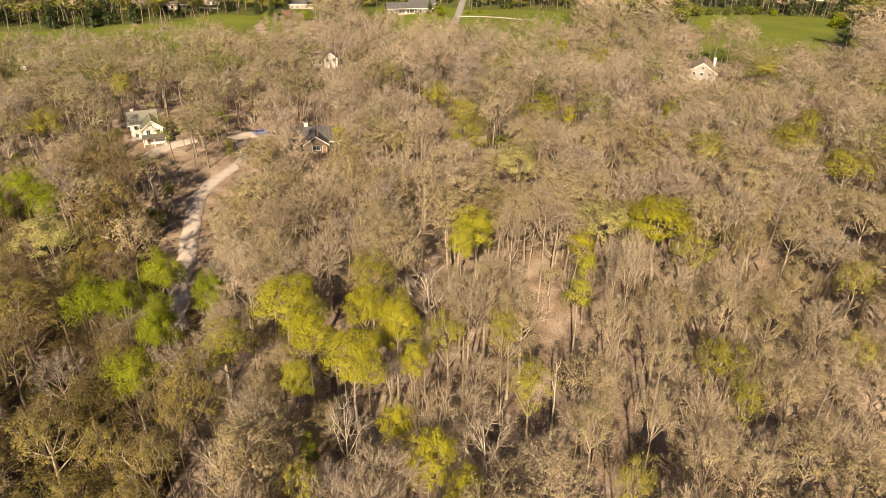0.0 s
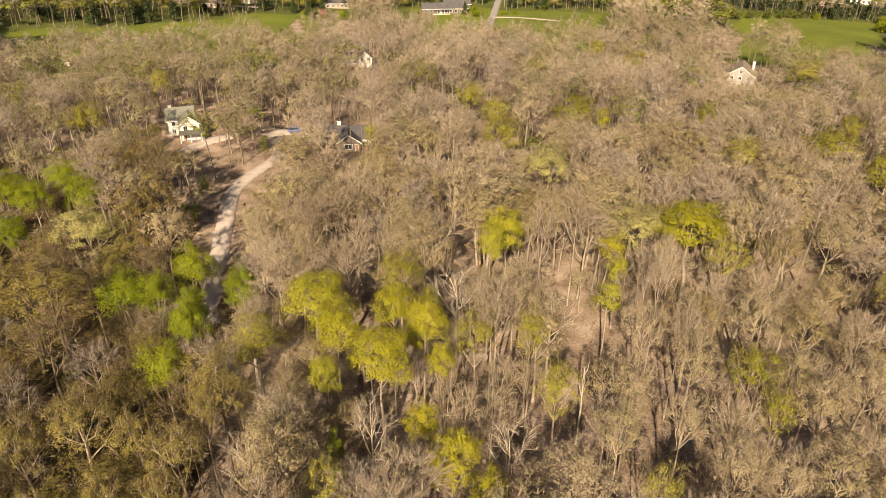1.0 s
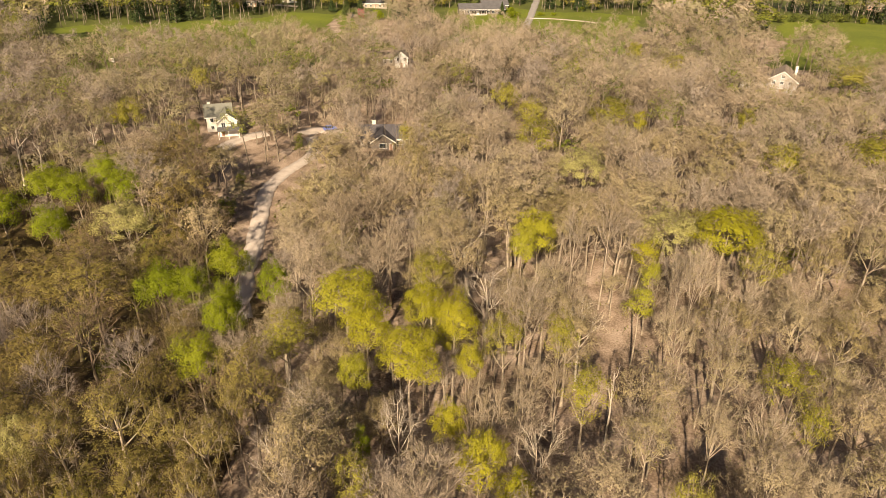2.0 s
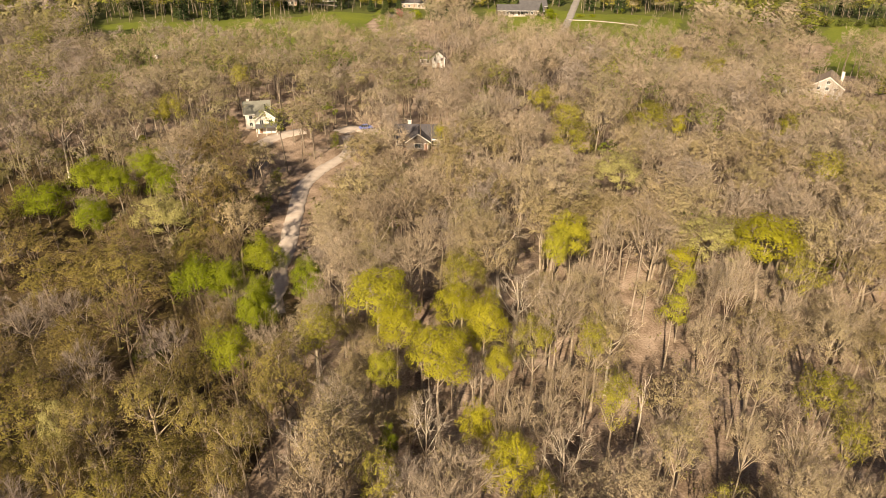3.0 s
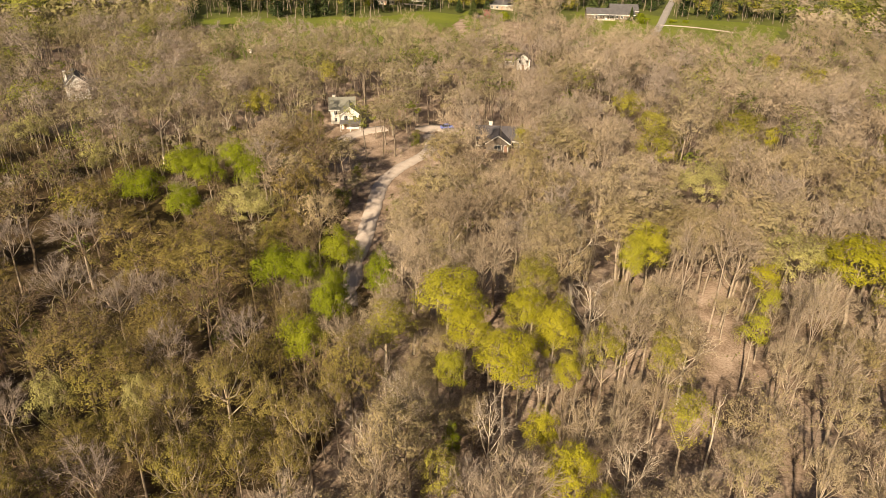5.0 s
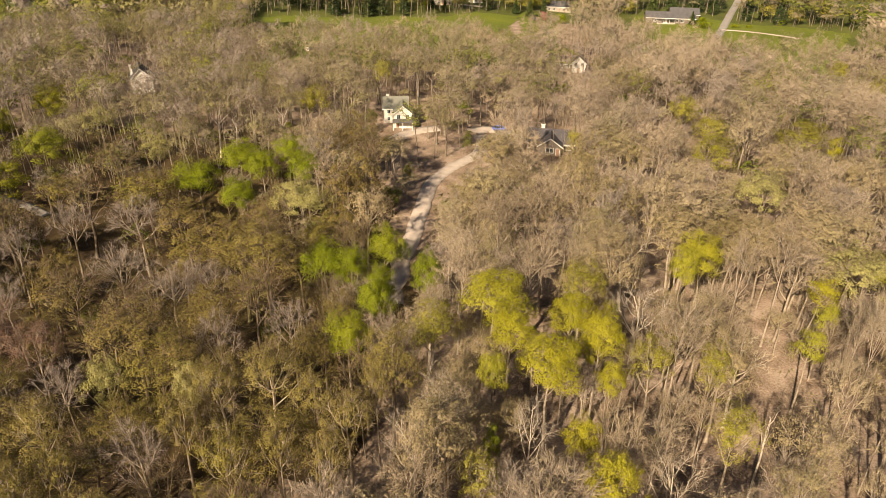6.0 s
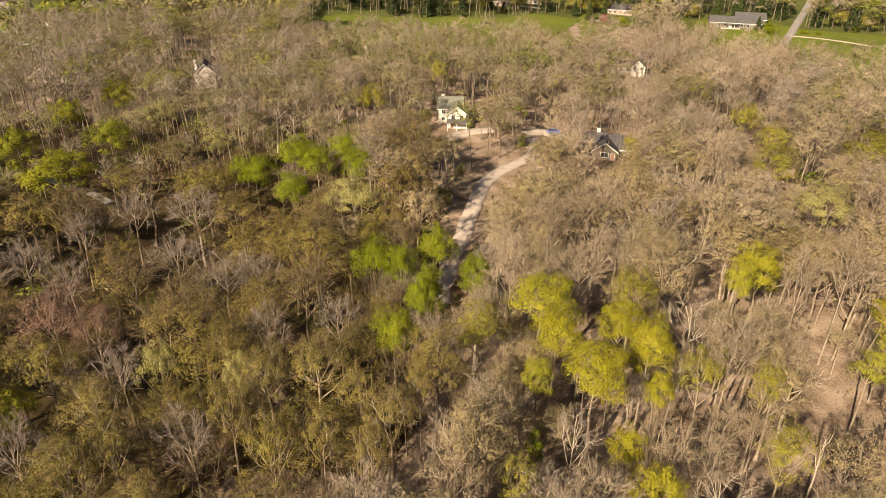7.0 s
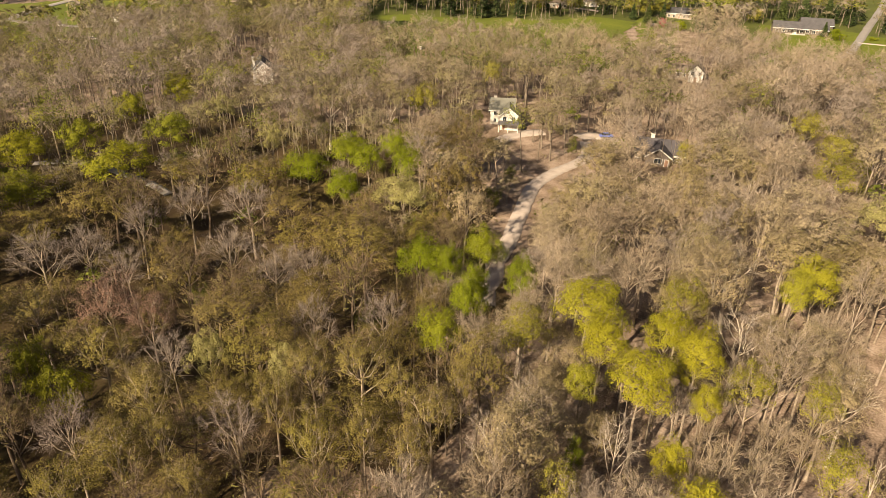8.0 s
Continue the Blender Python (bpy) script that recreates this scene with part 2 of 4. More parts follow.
def ribbon(name, pts, width, mat, label, category, lift=0.3):
    """A road: a strip with sides, along a smooth line through the points."""
    p = np.array(pts, float)
    fine = []
    for i in range(len(p) - 1):
        a, b, c, d = p[max(i - 1, 0)], p[i], p[i + 1], p[min(i + 2, len(p) - 1)]
        for s in np.linspace(0, 1, 8, endpoint=False):
            fine.append(0.5 * (2 * b + (c - a) * s + (2 * a - 5 * b + 4 * c - d) * s * s + (3 * b - a - 3 * c + d) * s ** 3))
    fine = np.array(fine + [p[-1]])
    t = np.gradient(fine, axis=0)
    t /= np.linalg.norm(t, axis=1)[:, None]
    nrm = np.stack([-t[:, 1], t[:, 0]], 1)
    rng = np.random.default_rng(7)
    off = width / 2 * (1 + 0.06 * rng.standard_normal((len(fine), 2)))
    v, q = [], []
    for side, dz in ((-1, -0.5), (-1, 0), (-0.33, 0.03), (0.33, 0.03), (1, 0), (1, -0.5)):
        xy = fine + nrm * (side * (off[:, 0] if side < 0 else off[:, 1]))[:, None]
        v.append(np.c_[xy, land(xy[:, 0], xy[:, 1]) + lift + dz])
    k = len(fine)
    v = np.concatenate(v)
    for r in range(5):
        for i in range(k - 1):
            q.append((r * k + i, r * k + i + 1, (r + 1) * k + i + 1, (r + 1) * k + i))
    return tagged(new(name, mesh_from(name, v, q, [mat])), label, category, kind="structure")


DRIVE = ((-48.6, 104.2), (-51.2, 109.7), (-52, 115.2), (-54.7, 121.1), (-55.5, 126.9), (-56.7, 133.2), (-58.4, 139.9), (-59.8, 146), (-61.1, 151.7), (-62.5, 157.4), (-63.4, 163.3), (-63.1, 168.7), (-62.3, 174.6), (-61, 180), (-59.5, 185.4), (-58.9, 191.2), (-60.3, 198.7), (-63.7, 206))
ribbon("driveway", DRIVE, 4.1, M_GRAVEL, "pale gravel driveway winding through the woods", "driveway", 0.18)
ribbon("driveway", ((-87.0, 190.2), (-86.4, 194.7), (-84.5, 199.5), (-82.1, 203.1), (-78.6, 206.8)), 5.0, M_GRAVEL, "pale gravel yard before a cream house", "driveway", 0.2)
ribbon("driveway", ((-67, 208), (-64.7, 212.6), (-61.4, 213.9), (-56, 211.3), (-50.3, 207.4)), 6.5, M_GRAVEL, "pale gravel turning place before a house", "driveway", 0.24)
ribbon("driveway", ((-102.6, 167.8), (-97.3, 170.7), (-90.8, 174.7), (-87.2, 180.9), (-86.7, 190.0)), 2.2, M_ASPHALT, "grey side drive among bare trees", "driveway", 0.16)
ribbon("driveway", ((-192.3, 103.2), (-181.4, 111.5), (-164.8, 114.2), (-157.8, 114.9), (-150.5, 114.2)), 2.8, M_ASPHALT, "grey paved lane in the shade of trees", "driveway", 0.22)
ribbon("road", ((0, 380), (4, 394), (7, 425), (10, 465), (13.5, 515), (18, 580)), 4.2, M_ASPHALT, "worn grey country road between lawns", "road")
ribbon("road", ((6.5, 420), (18, 420.5), (29, 418), (45, 412)), 2.2, M_GRAVEL, "pale gravel lane beside a lawn", "road", 0.36)
ribbon("road", ((-360, 170), (-385, 203), (-402, 229), (-417, 256), (-432, 290)), 5.5, M_ASPHALT, "worn grey country road past meadows", "road")
ribbon("road", ((-395, 222), (-375, 228), (-355, 236), (-330, 252)), 4.5, M_ASPHALT, "grey paved lane beside a parking place", "road", 0.36)
ribbon("road", ((-132, 425), (-138, 428), (-150, 431)), 4.0, M_GRAVEL, "pale gravel drive before a house", "road")


# ---- building parts ----
def part(name, bm, mat, parent, label=""):
    me = bpy.data.meshes.new(name)
    bm.to_mesh(me)
    bm.free()
    me.materials.append(mat)
    ob = new(name, me)
    ob.parent = parent
    return tagged(ob, label)


def box(bm, x0, y0, z0, x1, y1, z1):
    m = Matrix.Translation(((x0 + x1) / 2, (y0 + y1) / 2, (z0 + z1) / 2)) @ Matrix.Diagonal((x1 - x0, y1 - y0, z1 - z0, 1))
    return bmesh.ops.create_cube(bm, size=1, matrix=m)


def boxed(*dims, bevel=0.0):
    bm = bmesh.new()
    box(bm, *dims)
    if bevel:
        bmesh.ops.bevel(bm, geom=list(bm.edges), offset=bevel, segments=1, affect="EDGES")
    return bm


def thing(name, x, y, rz, label, category, group="", z=None):
    ob = new(name)
    ob.empty_display_size = 0.3
    ob.matrix_basis = pose(x, y, float(land(x, y)) if z is None else z, 0, 0, rz)
    return tagged(ob, label, category, group)


def prism(x0, x1, y0, y1, z0, eave, rise, along="x"):
    """A closed block with a gable on top; the ridge runs along x or y."""
    bm = bmesh.new()
    if along == "x":
        ym = (y0 + y1) / 2
        prof = ((y0, z0), (y1, z0), (y1, eave), (ym, eave + rise), (y0, eave))
        ends = [[bm.verts.new((x, a, b)) for a, b in prof] for x in (x0, x1)]
    else:
        xm = (x0 + x1) / 2
        prof = ((x0, z0), (x1, z0), (x1, eave), (xm, eave + rise), (x0, eave))
        ends = [[bm.verts.new((a, y, b)) for a, b in prof] for y in (y0, y1)]
    bm.faces.new(ends[0])
    bm.faces.new(ends[1][::-1])
    for i in range(5):
        j = (i + 1) % 5
        bm.faces.new((ends[0][j], ends[0][i], ends[1][i], ends[1][j]))
    bmesh.ops.recalc_face_normals(bm, faces=bm.faces)
    return bm


def slope(x0, x1, y0, y1, eave, rise, along, side, over=0.45, thick=0.18):
    """One slope of a gabled roof, as a slab with overhangs."""
    bm = bmesh.new()
    if along == "x":
        half = (y1 - y0) / 2
        k = rise / half
        mid = (y0 + y1) / 2
        e = mid + side * (half + over)
        quad = [(x0 - over, mid, eave + rise), (x1 + over, mid, eave + rise), (x1 + over, e, eave - over * k), (x0 - over, e, eave - over * k)]
    else:
        half = (x1 - x0) / 2
        k = rise / half
        mid = (x0 + x1) / 2
        e = mid + side * (half + over)
        quad = [(mid, y0 - over, eave + rise), (mid, y1 + over, eave + rise), (e, y1 + over, eave - over * k), (e, y0 - over, eave - over * k)]
    low = [bm.verts.new((a, b, c + 0.02)) for a, b, c in quad]
    top = [bm.verts.new((a, b, c + 0.02 + thick)) for a, b, c in quad]
    bm.faces.new(low[::-1])
    bm.faces.new(top)
    for i in range(4):
        j = (i + 1) % 4
        bm.faces.new((low[i], low[j], top[j], top[i]))
    bmesh.ops.recalc_face_normals(bm, faces=bm.faces)
    return bm


def gabled(house, x0, x1, y0, y1, eave, rise, wall, roof, along="x", z0=-1.5):
    part("wall", prism(x0, x1, y0, y1, z0, eave, rise, along), wall, house)
    for side in (-1, 1):
        part("roof", slope(x0, x1, y0, y1, eave, rise, along, side), roof, house)
    if along == "x":
        part("fascia", boxed(x0 - 0.5, y0 - 0.56, eave - 0.42, x1 + 0.5, y0 - 0.47, eave - 0.17), M_TRIM, house)
    else:
        for s in (-1, 1):        # white verge boards along the gable facing -y
            bm = bmesh.new()
            h = (x1 - x0) / 2
            m, k = (x0 + x1) / 2, rise / ((x1 - x0) / 2)
            e = m + s * (h + 0.45)
            pts = [(m, eave + rise), (e, eave - 0.45 * k), (e, eave - 0.45 * k - 0.3), (m, eave + rise - 0.3)]
            for y in (y0 - 0.56, y0 - 0.47):
                bm.verts.ensure_lookup_table()
                bm.faces.new([bm.verts.new((a, y, b + 0.12)) for a, b in pts])
            vs = list(bm.verts)
            for i in range(4):
                j = (i + 1) % 4
                bm.faces.new((vs[i], vs[j], vs[4 + j], vs[4 + i]))
            bmesh.ops.recalc_face_normals(bm, faces=bm.faces)
            part("verge_board", bm, M_TRIM, house)


def window(house, x, y, z, w, h, face="y"):
    """A window proud of a wall that faces -y, or +x with face x."""
    bm = bmesh.new()
    t = 0.12
    for a0, b0, a1, b1 in ((-w / 2 - t, -t, -w / 2, h + t), (w / 2, -t, w / 2 + t, h + t), (-w / 2, h, w / 2, h + t), (-w / 2, -t, w / 2, 0), (-0.03, 0, 0.03, h)):
        if face == "y":
            box(bm, x + a0, y - 0.08, z + b0, x + a1, y + 0.02, z + b1)
        else:
            box(bm, x - 0.02, y + a0, z + b0, x + 0.08, y + a1, z + b1)
    fr = part("window", bm, M_TRIM, house)
    if face == "y":
        part("pane", boxed(x - w / 2, y - 0.035, z, x + w / 2, y - 0.012, z + h), M_GLASS, fr)
    else:
        part("pane", boxed(x + 0.012, y - w / 2, z, x + 0.035, y + w / 2, z + h), M_GLASS, fr)


def door(house, x, y, w=1.0, h=2.1, mat=None):
    fr = bmesh.new()
    for a0, b0, a1, b1 in ((-w / 2 - 0.12, 0, -w / 2, h + 0.12), (w / 2, 0, w / 2 + 0.12, h + 0.12), (-w / 2, h, w / 2, h + 0.12)):
        box(fr, x + a0, y - 0.08, b0, x + a1, y + 0.02, b1)
    d = part("door", fr, M_TRIM, house)
    part("door_leaf", boxed(x - w / 2, y - 0.05, 0, x + w / 2, y - 0.01, h), mat or M_BRICK, d)


def chimney(house, x, y, z0, z1, mat, w=0.9):
    bm = boxed(x - w / 2, y - w / 2, z0, x + w / 2, y + w / 2, z1)
    box(bm, x - w / 2 - 0.1, y - w / 2 - 0.1, z1 - 0.25, x + w / 2 + 0.1, y + w / 2 + 0.1, z1)
    part("chimney", bm, mat, house)


def car(x, y, rz, paint, label):
    c = thing("car", x, y, rz, label, "car", "parked cars", z=float(land(x, y)) + 0.36)
    bm = bmesh.new()
    for xa, za, xb, zb, w in ((-2.2, 0.28, 2.2, 0.85, 0.9),):
        box(bm, xa, -w, za, xb, w, zb)
    bmesh.ops.bevel(bm, geom=list(bm.edges), offset=0.12, segments=2, affect="EDGES")
    part("body", bm, paint, c)
    bm = bmesh.new()
    r = box(bm, -1.5, -0.8, 0.8, 1.1, 0.8, 1.45)
    for vert in r["verts"]:
        if vert.co.z > 1:
            vert.co.x *= 0.68
            vert.co.y *= 0.82
    bmesh.ops.bevel(bm, geom=list(bm.edges), offset=0.06, segments=1, affect="EDGES")
    part("cabin_glass", bm, M_GLASS, c)
    part("roof", boxed(-1.0, -0.64, 1.44, 0.75, 0.64, 1.5, bevel=0.02), paint, c)
    for wx in (-1.35, 1.35):
        for wy in (-0.82, 0.82):
            m = Matrix.Translation((wx, wy, 0.33)) @ Matrix.Rotation(math.pi / 2, 4, "X")
            bm = bmesh.new()
            bmesh.ops.create_cone(bm, cap_ends=True, segments=14, radius1=0.33, radius2=0.33, depth=0.22, matrix=m)
            wheel = part("wheel", bm, M_TYRE, c)
            bm = bmesh.new()
            bmesh.ops.create_cone(bm, cap_ends=True, segments=10, radius1=0.2, radius2=0.2, depth=0.24, matrix=m)
            part("rim", bm, M_RIM, wheel)


# two-storey cream house with a lower front wing
h = thing("house", -92, 205, 24, "two-storey cream house with grey-green shingle roofs", "house")
gabled(h, -5.0, 3.0, 0, 7.5, 5.2, 2.8, M_CREAM, M_ROOF_GREEN, "x")
gabled(h, -1.5, 4.2, -4.6, 3.0, 5.0, 2.2, M_CREAM, M_ROOF_GREEN, "y")
for wx, wz in ((-3.3, 1), (-3.3, 3.4)):
    window(h, wx, 0, wz, 0.9, 1.2)
for wx in (0, 2.8):
    window(h, wx, -4.6, 3.0, 1.1, 1.3)
door(h, -0.4, -4.6)
part("garage_door", boxed(0.9, -4.66, 0, 3.7, -4.59, 2.2), M_TRIM, h)
chimney(h, -3.6, 5.0, 5, 8.6, M_STONE)
bm = bmesh.new()        # shed roof over the front
pts = [(-2.0, -4.7, 2.9), (4.7, -4.7, 2.9), (4.7, -7.2, 2.35), (-2.0, -7.2, 2.35)]
low, top = [bm.verts.new(q) for q in pts], [bm.verts.new((q[0], q[1], q[2] + 0.16)) for q in pts]
bm.faces.new(low)
bm.faces.new(top[::-1])
for i in range(4):
    bm.faces.new((low[i], low[(i + 1) % 4], top[(i + 1) % 4], top[i]))
bmesh.ops.recalc_face_normals(bm, faces=bm.faces)
part("porch_roof", bm, M_ROOF_GREY, h)
for wx in (-1.8, 1.2, 4.4):
    part("porch_post", boxed(wx - 0.08, -7.1, -0.6, wx + 0.08, -6.94, 2.4), M_TRIM, h)

# low house with a dark roof and a pale chimney
h = thing("house", -40, 204, 11, "low house with a dark shingle roof and pale chimney", "house")
gabled(h, -7, 7, -4.5, 4.5, 2.9, 2.8, M_DARK_WALL, M_ROOF_DARK, "x")
gabled(h, -3.5, 3.5, -7.5, -1, 2.9, 2.4, M_DARK_WALL, M_ROOF_DARK, "y")
for wx in (-6.0, -4.5, 4.6, 6.1):
    window(h, wx, -4.5, 0.9, 1.1, 1.2)
window(h, 0, -7.5, 0.8, 2.2, 1.4)
door(h, 2.4, -7.5)
chimney(h, -2.6, 0.5, 3, 7.2, M_STONE, 1.1)

# white gabled house with a long wing
h = thing("house", -49, 296, 10, "white gabled house with a long low wing", "house")
gabled(h, -2.8, 2.8, -5, 3, 4.2, 2.4, M_WHITE, M_ROOF_BROWN, "y")
gabled(h, -13, -2.7, -2, 4, 3.0, 2.0, M_TAN_WALL, M_ROOF_BROWN, "x")
for wx in (-11.5, -9.5, -7, -4.5):
    window(h, wx, -2, 1.2, 1.1, 1.3)
for wx in (-1.4, 1.4):
    window(h, wx, -5, 2.9, 0.9, 1.2)
door(h, 0, -5)

# long ranch house far off
h = thing("house", -21, 430, 12, "long low ranch house with grey roofs and pale front", "house")
gabled(h, -15, 12, -5, 5, 3.0, 2.4, M_DARK_WALL, M_ROOF_GREY, "x")
gabled(h, 0, 16, 7, 17, 3.4, 2.6, M_DARK_WALL, M_ROOF_GREY, "x")
for wx in (-13, -10, -7, -1, 2, 5, 8):
    window(h, wx, -5, 0.8, 1.5, 1.4)
door(h, -4, -5, 1.2, 2.1, M_TRIM)
part("porch_slab", boxed(-9, -7.2, -0.6, 1, -5.02, 0.12), M_STONE, h)
for px_ in (-8.6, -5.4, -2.2, 0.6):
    part("porch_post", boxed(px_ - 0.09, -7.0, 0.12, px_ + 0.09, -6.82, 2.45), M_TRIM, h)
part("porch_roof", boxed(-9.3, -7.5, 2.45, 1.3, -5.0, 2.62), M_ROOF_GREY, h)

# grey-brown gabled house with white edges
h = thing("house", 105, 284, -20, "weathered gabled house with white roof edges", "house")
gabled(h, -5.5, 5.5, -6, 6, 5.0, 3.6, M_GREY_WALL, M_ROOF_BROWN, "y")
gabled(h, -15, -5.4, -3, 4, 3.0, 2.0, M_GREY_WALL, M_ROOF_BROWN, "x")
for wx, wz in ((-3, 1), (3, 1), (-3, 3.6), (0, 3.6), (3, 3.6), (0, 6)):
    window(h, wx, -6, wz, 1.1, 1.2)
window(h, 5.5, -2, 1.0, 1.4, 1.4, "x")
door(h, 0.2, -6)
chimney(h, 4.2, 2, 5, 9.4, M_WHITE)

# white gabled house in the woods to the west
h = thing("house", -199, 205, 44, "narrow white gabled house among bare trees", "house")
gabled(h, -3.8, 3.8, -5.5, 5.5, 5.6, 3.6, M_WHITE, M_ROOF_GREY, "y")
gabled(h, 3.7, 12, -1, 5, 3.2, 2.0, M_TAN_WALL, M_ROOF_DARK, "x")
for wx, wz in ((-1.8, 1), (1.8, 1), (-1.8, 3.7), (1.8, 3.7)):
    window(h, wx, -5.5, wz, 1.0, 1.3)
chimney(h, -3.0, -2, 5, 10.2, M_WHITE)

# houses past the meadows
for hx, hy, rz, w, d, wall, roof, label in (
        (-161, 428, 20, 13, 8, M_TAN_WALL, M_ROOF_BROWN, "beige house behind a meadow"),
        (-142, 446, 18, 14, 8, M_WHITE, M_ROOF_GREY, "pale low house behind garden trees"),
        (-89, 440, 12, 15, 9, M_TAN_WALL, M_ROOF_GREY, "low grey-roofed house behind trees"),
        (229, 490, -25, 14, 9, M_BRICK, M_ROOF_BROWN, "low brown brick house above a lawn"),
        (-352, 262, 55, 14, 9, M_WHITE, M_ROOF_GREY, "pale house by a country lane")):
    h = thing("house", hx, hy, rz, label, "house")
    gabled(h, -w / 2, w / 2, -d / 2, d / 2, 3.2, 2.4, wall, roof, "x")
    for k in (-0.36, -0.16, 0.22, 0.38):
        window(h, w * k, -d / 2, 0.9, 1.2, 1.3)
    door(h, 0.03 * w, -d / 2)
h = thing("house", 255, 500, -27, "white two-storey house with tall white columns", "house")
gabled(h, -8, 8, -4, 5, 6.0, 2.8, M_WHITE, M_ROOF_GREY, "x")
gabled(h, -4.5, 4.5, -7, -3.9, 6.0, 2.0, M_WHITE, M_ROOF_GREY, "y", z0=5.4)
for k in range(4):
    part("column", boxed(-4.2 + 2.7 * k, -6.9, -0.4, -3.9 + 2.7 * k, -6.6, 5.4), M_TRIM, h)
for wx in (-6.5, -3, 0, 3, 6.5):
    for wz in (0.9, 3.6):
        window(h, wx, -4, wz, 1.1, 1.5)

car(-59.5, 213.5, 30, M_PAINT_BLUE, "blue car parked on a gravel turning place")
car(-93, 399, 20, M_PAINT_DARK, "dark car parked beside a red flowering shrub")
car(222, 478, -10, M_PAINT_DARK, "dark car parked near a brick house")
car(217, 363, 25, M_PAINT_WHITE, "white car parked at the edge of the woods")
for cx, cy, cr in ((-334, 207, 30), (-328, 212, 35), (-321, 217, 40), (-329, 203, 28), (-365, 230, 20), (-372, 227, 15)):
    car(cx, cy, cr, M_PAINT_WHITE, "white car on a parking place past the trees")
car(-31, 443, 12, M_PAINT_DARK, "dark car parked behind a ranch house")


# ---- trees ----
def tubes(paths, sides):
    """Tapered limbs: each path is points (n, 3) and radii (n)."""
    vs, fs, base = [], [], 0
    ang = np.arange(sides) * 2 * math.pi / sides
    for pts, rad in paths:
        pts = np.asarray(pts)
        d = np.gradient(pts, axis=0)
        d /= np.linalg.norm(d, axis=1)[:, None] + 1e-9
        ref = np.where(np.abs(d[:, 2:3]) < 0.9, [[0, 0, 1.0]], [[1.0, 0, 0]])
        a = np.cross(d, ref)
        a /= np.linalg.norm(a, axis=1)[:, None]
        b = np.cross(d, a)
        ring = pts[:, None] + np.asarray(rad)[:, None, None] * (np.cos(ang)[None, :, None] * a[:, None] + np.sin(ang)[None, :, None] * b[:, None])
        n = len(pts)
        vs.append(ring.reshape(-1, 3))
        i = base + np.arange(n * sides).reshape(n, sides)
        j = np.roll(i, -1, axis=1)
        fs.append(np.stack([i[:-1], j[:-1], j[1:]], -1).reshape(-1, 3))
        fs.append(np.stack([i[:-1], j[1:], i[1:]], -1).reshape(-1, 3))
        base += n * sides
    return np.concatenate(vs), np.concatenate(fs)


def unit(rng, n, up=0.0):
    d = rng.standard_normal((n, 3))
    d[:, 2] += up
    return d / np.linalg.norm(d, axis=1)[:, None]


def flecks(rng, at, size, slim=1.0, out=None):
    """Small leaf or bud sprays: a triangle each, turned at random, or facing outward from its clump."""
    n = len(at)
    a, b = unit(rng, n), unit(rng, n)
    if out is not None:
        face = out + 0.4 * b
        a = np.cross(face, a)
        a /= np.linalg.norm(a, axis=1)[:, None] + 1e-9
        b = face
    b = np.cross(a, b)
    b /= np.linalg.norm(b, axis=1)[:, None] + 1e-9
    s = (size * rng.uniform(0.55, 1.35, n))[:, None]
    v = np.stack([at + a * s * 0.6 * slim, at - a * s * 0.35 * slim + b * s * 0.5 / slim, at - a * s * 0.35 * slim - b * s * 0.5 / slim], 1).reshape(-1, 3)
    return v, np.arange(3 * n).reshape(n, 3)


def blades(rng, p0, d, length, width):
    """Fine twigs: a long thin triangle each."""
    n = len(p0)
    side = np.cross(d, unit(rng, n))
    side /= np.linalg.norm(side, axis=1)[:, None] + 1e-9
    w = width * 0.5
    v = np.stack([p0 + side * w, p0 - side * w, p0 + d * length[:, None]], 1).reshape(-1, 3)
    return v, np.arange(3 * n).reshape(n, 3)


def groups_of(rng, p, k):
    """Sorts points into k neighbourhoods."""
    k = min(k, len(p))
    c = p[rng.choice(len(p), k, replace=False)]
    for _ in range(5):
        lab = np.argmin(((p[:, None] - c[None]) ** 2).sum(-1), 1)
        c = np.array([p[lab == i].mean(0) if (lab == i).any() else c[i] for i in range(k)])
    return lab, c


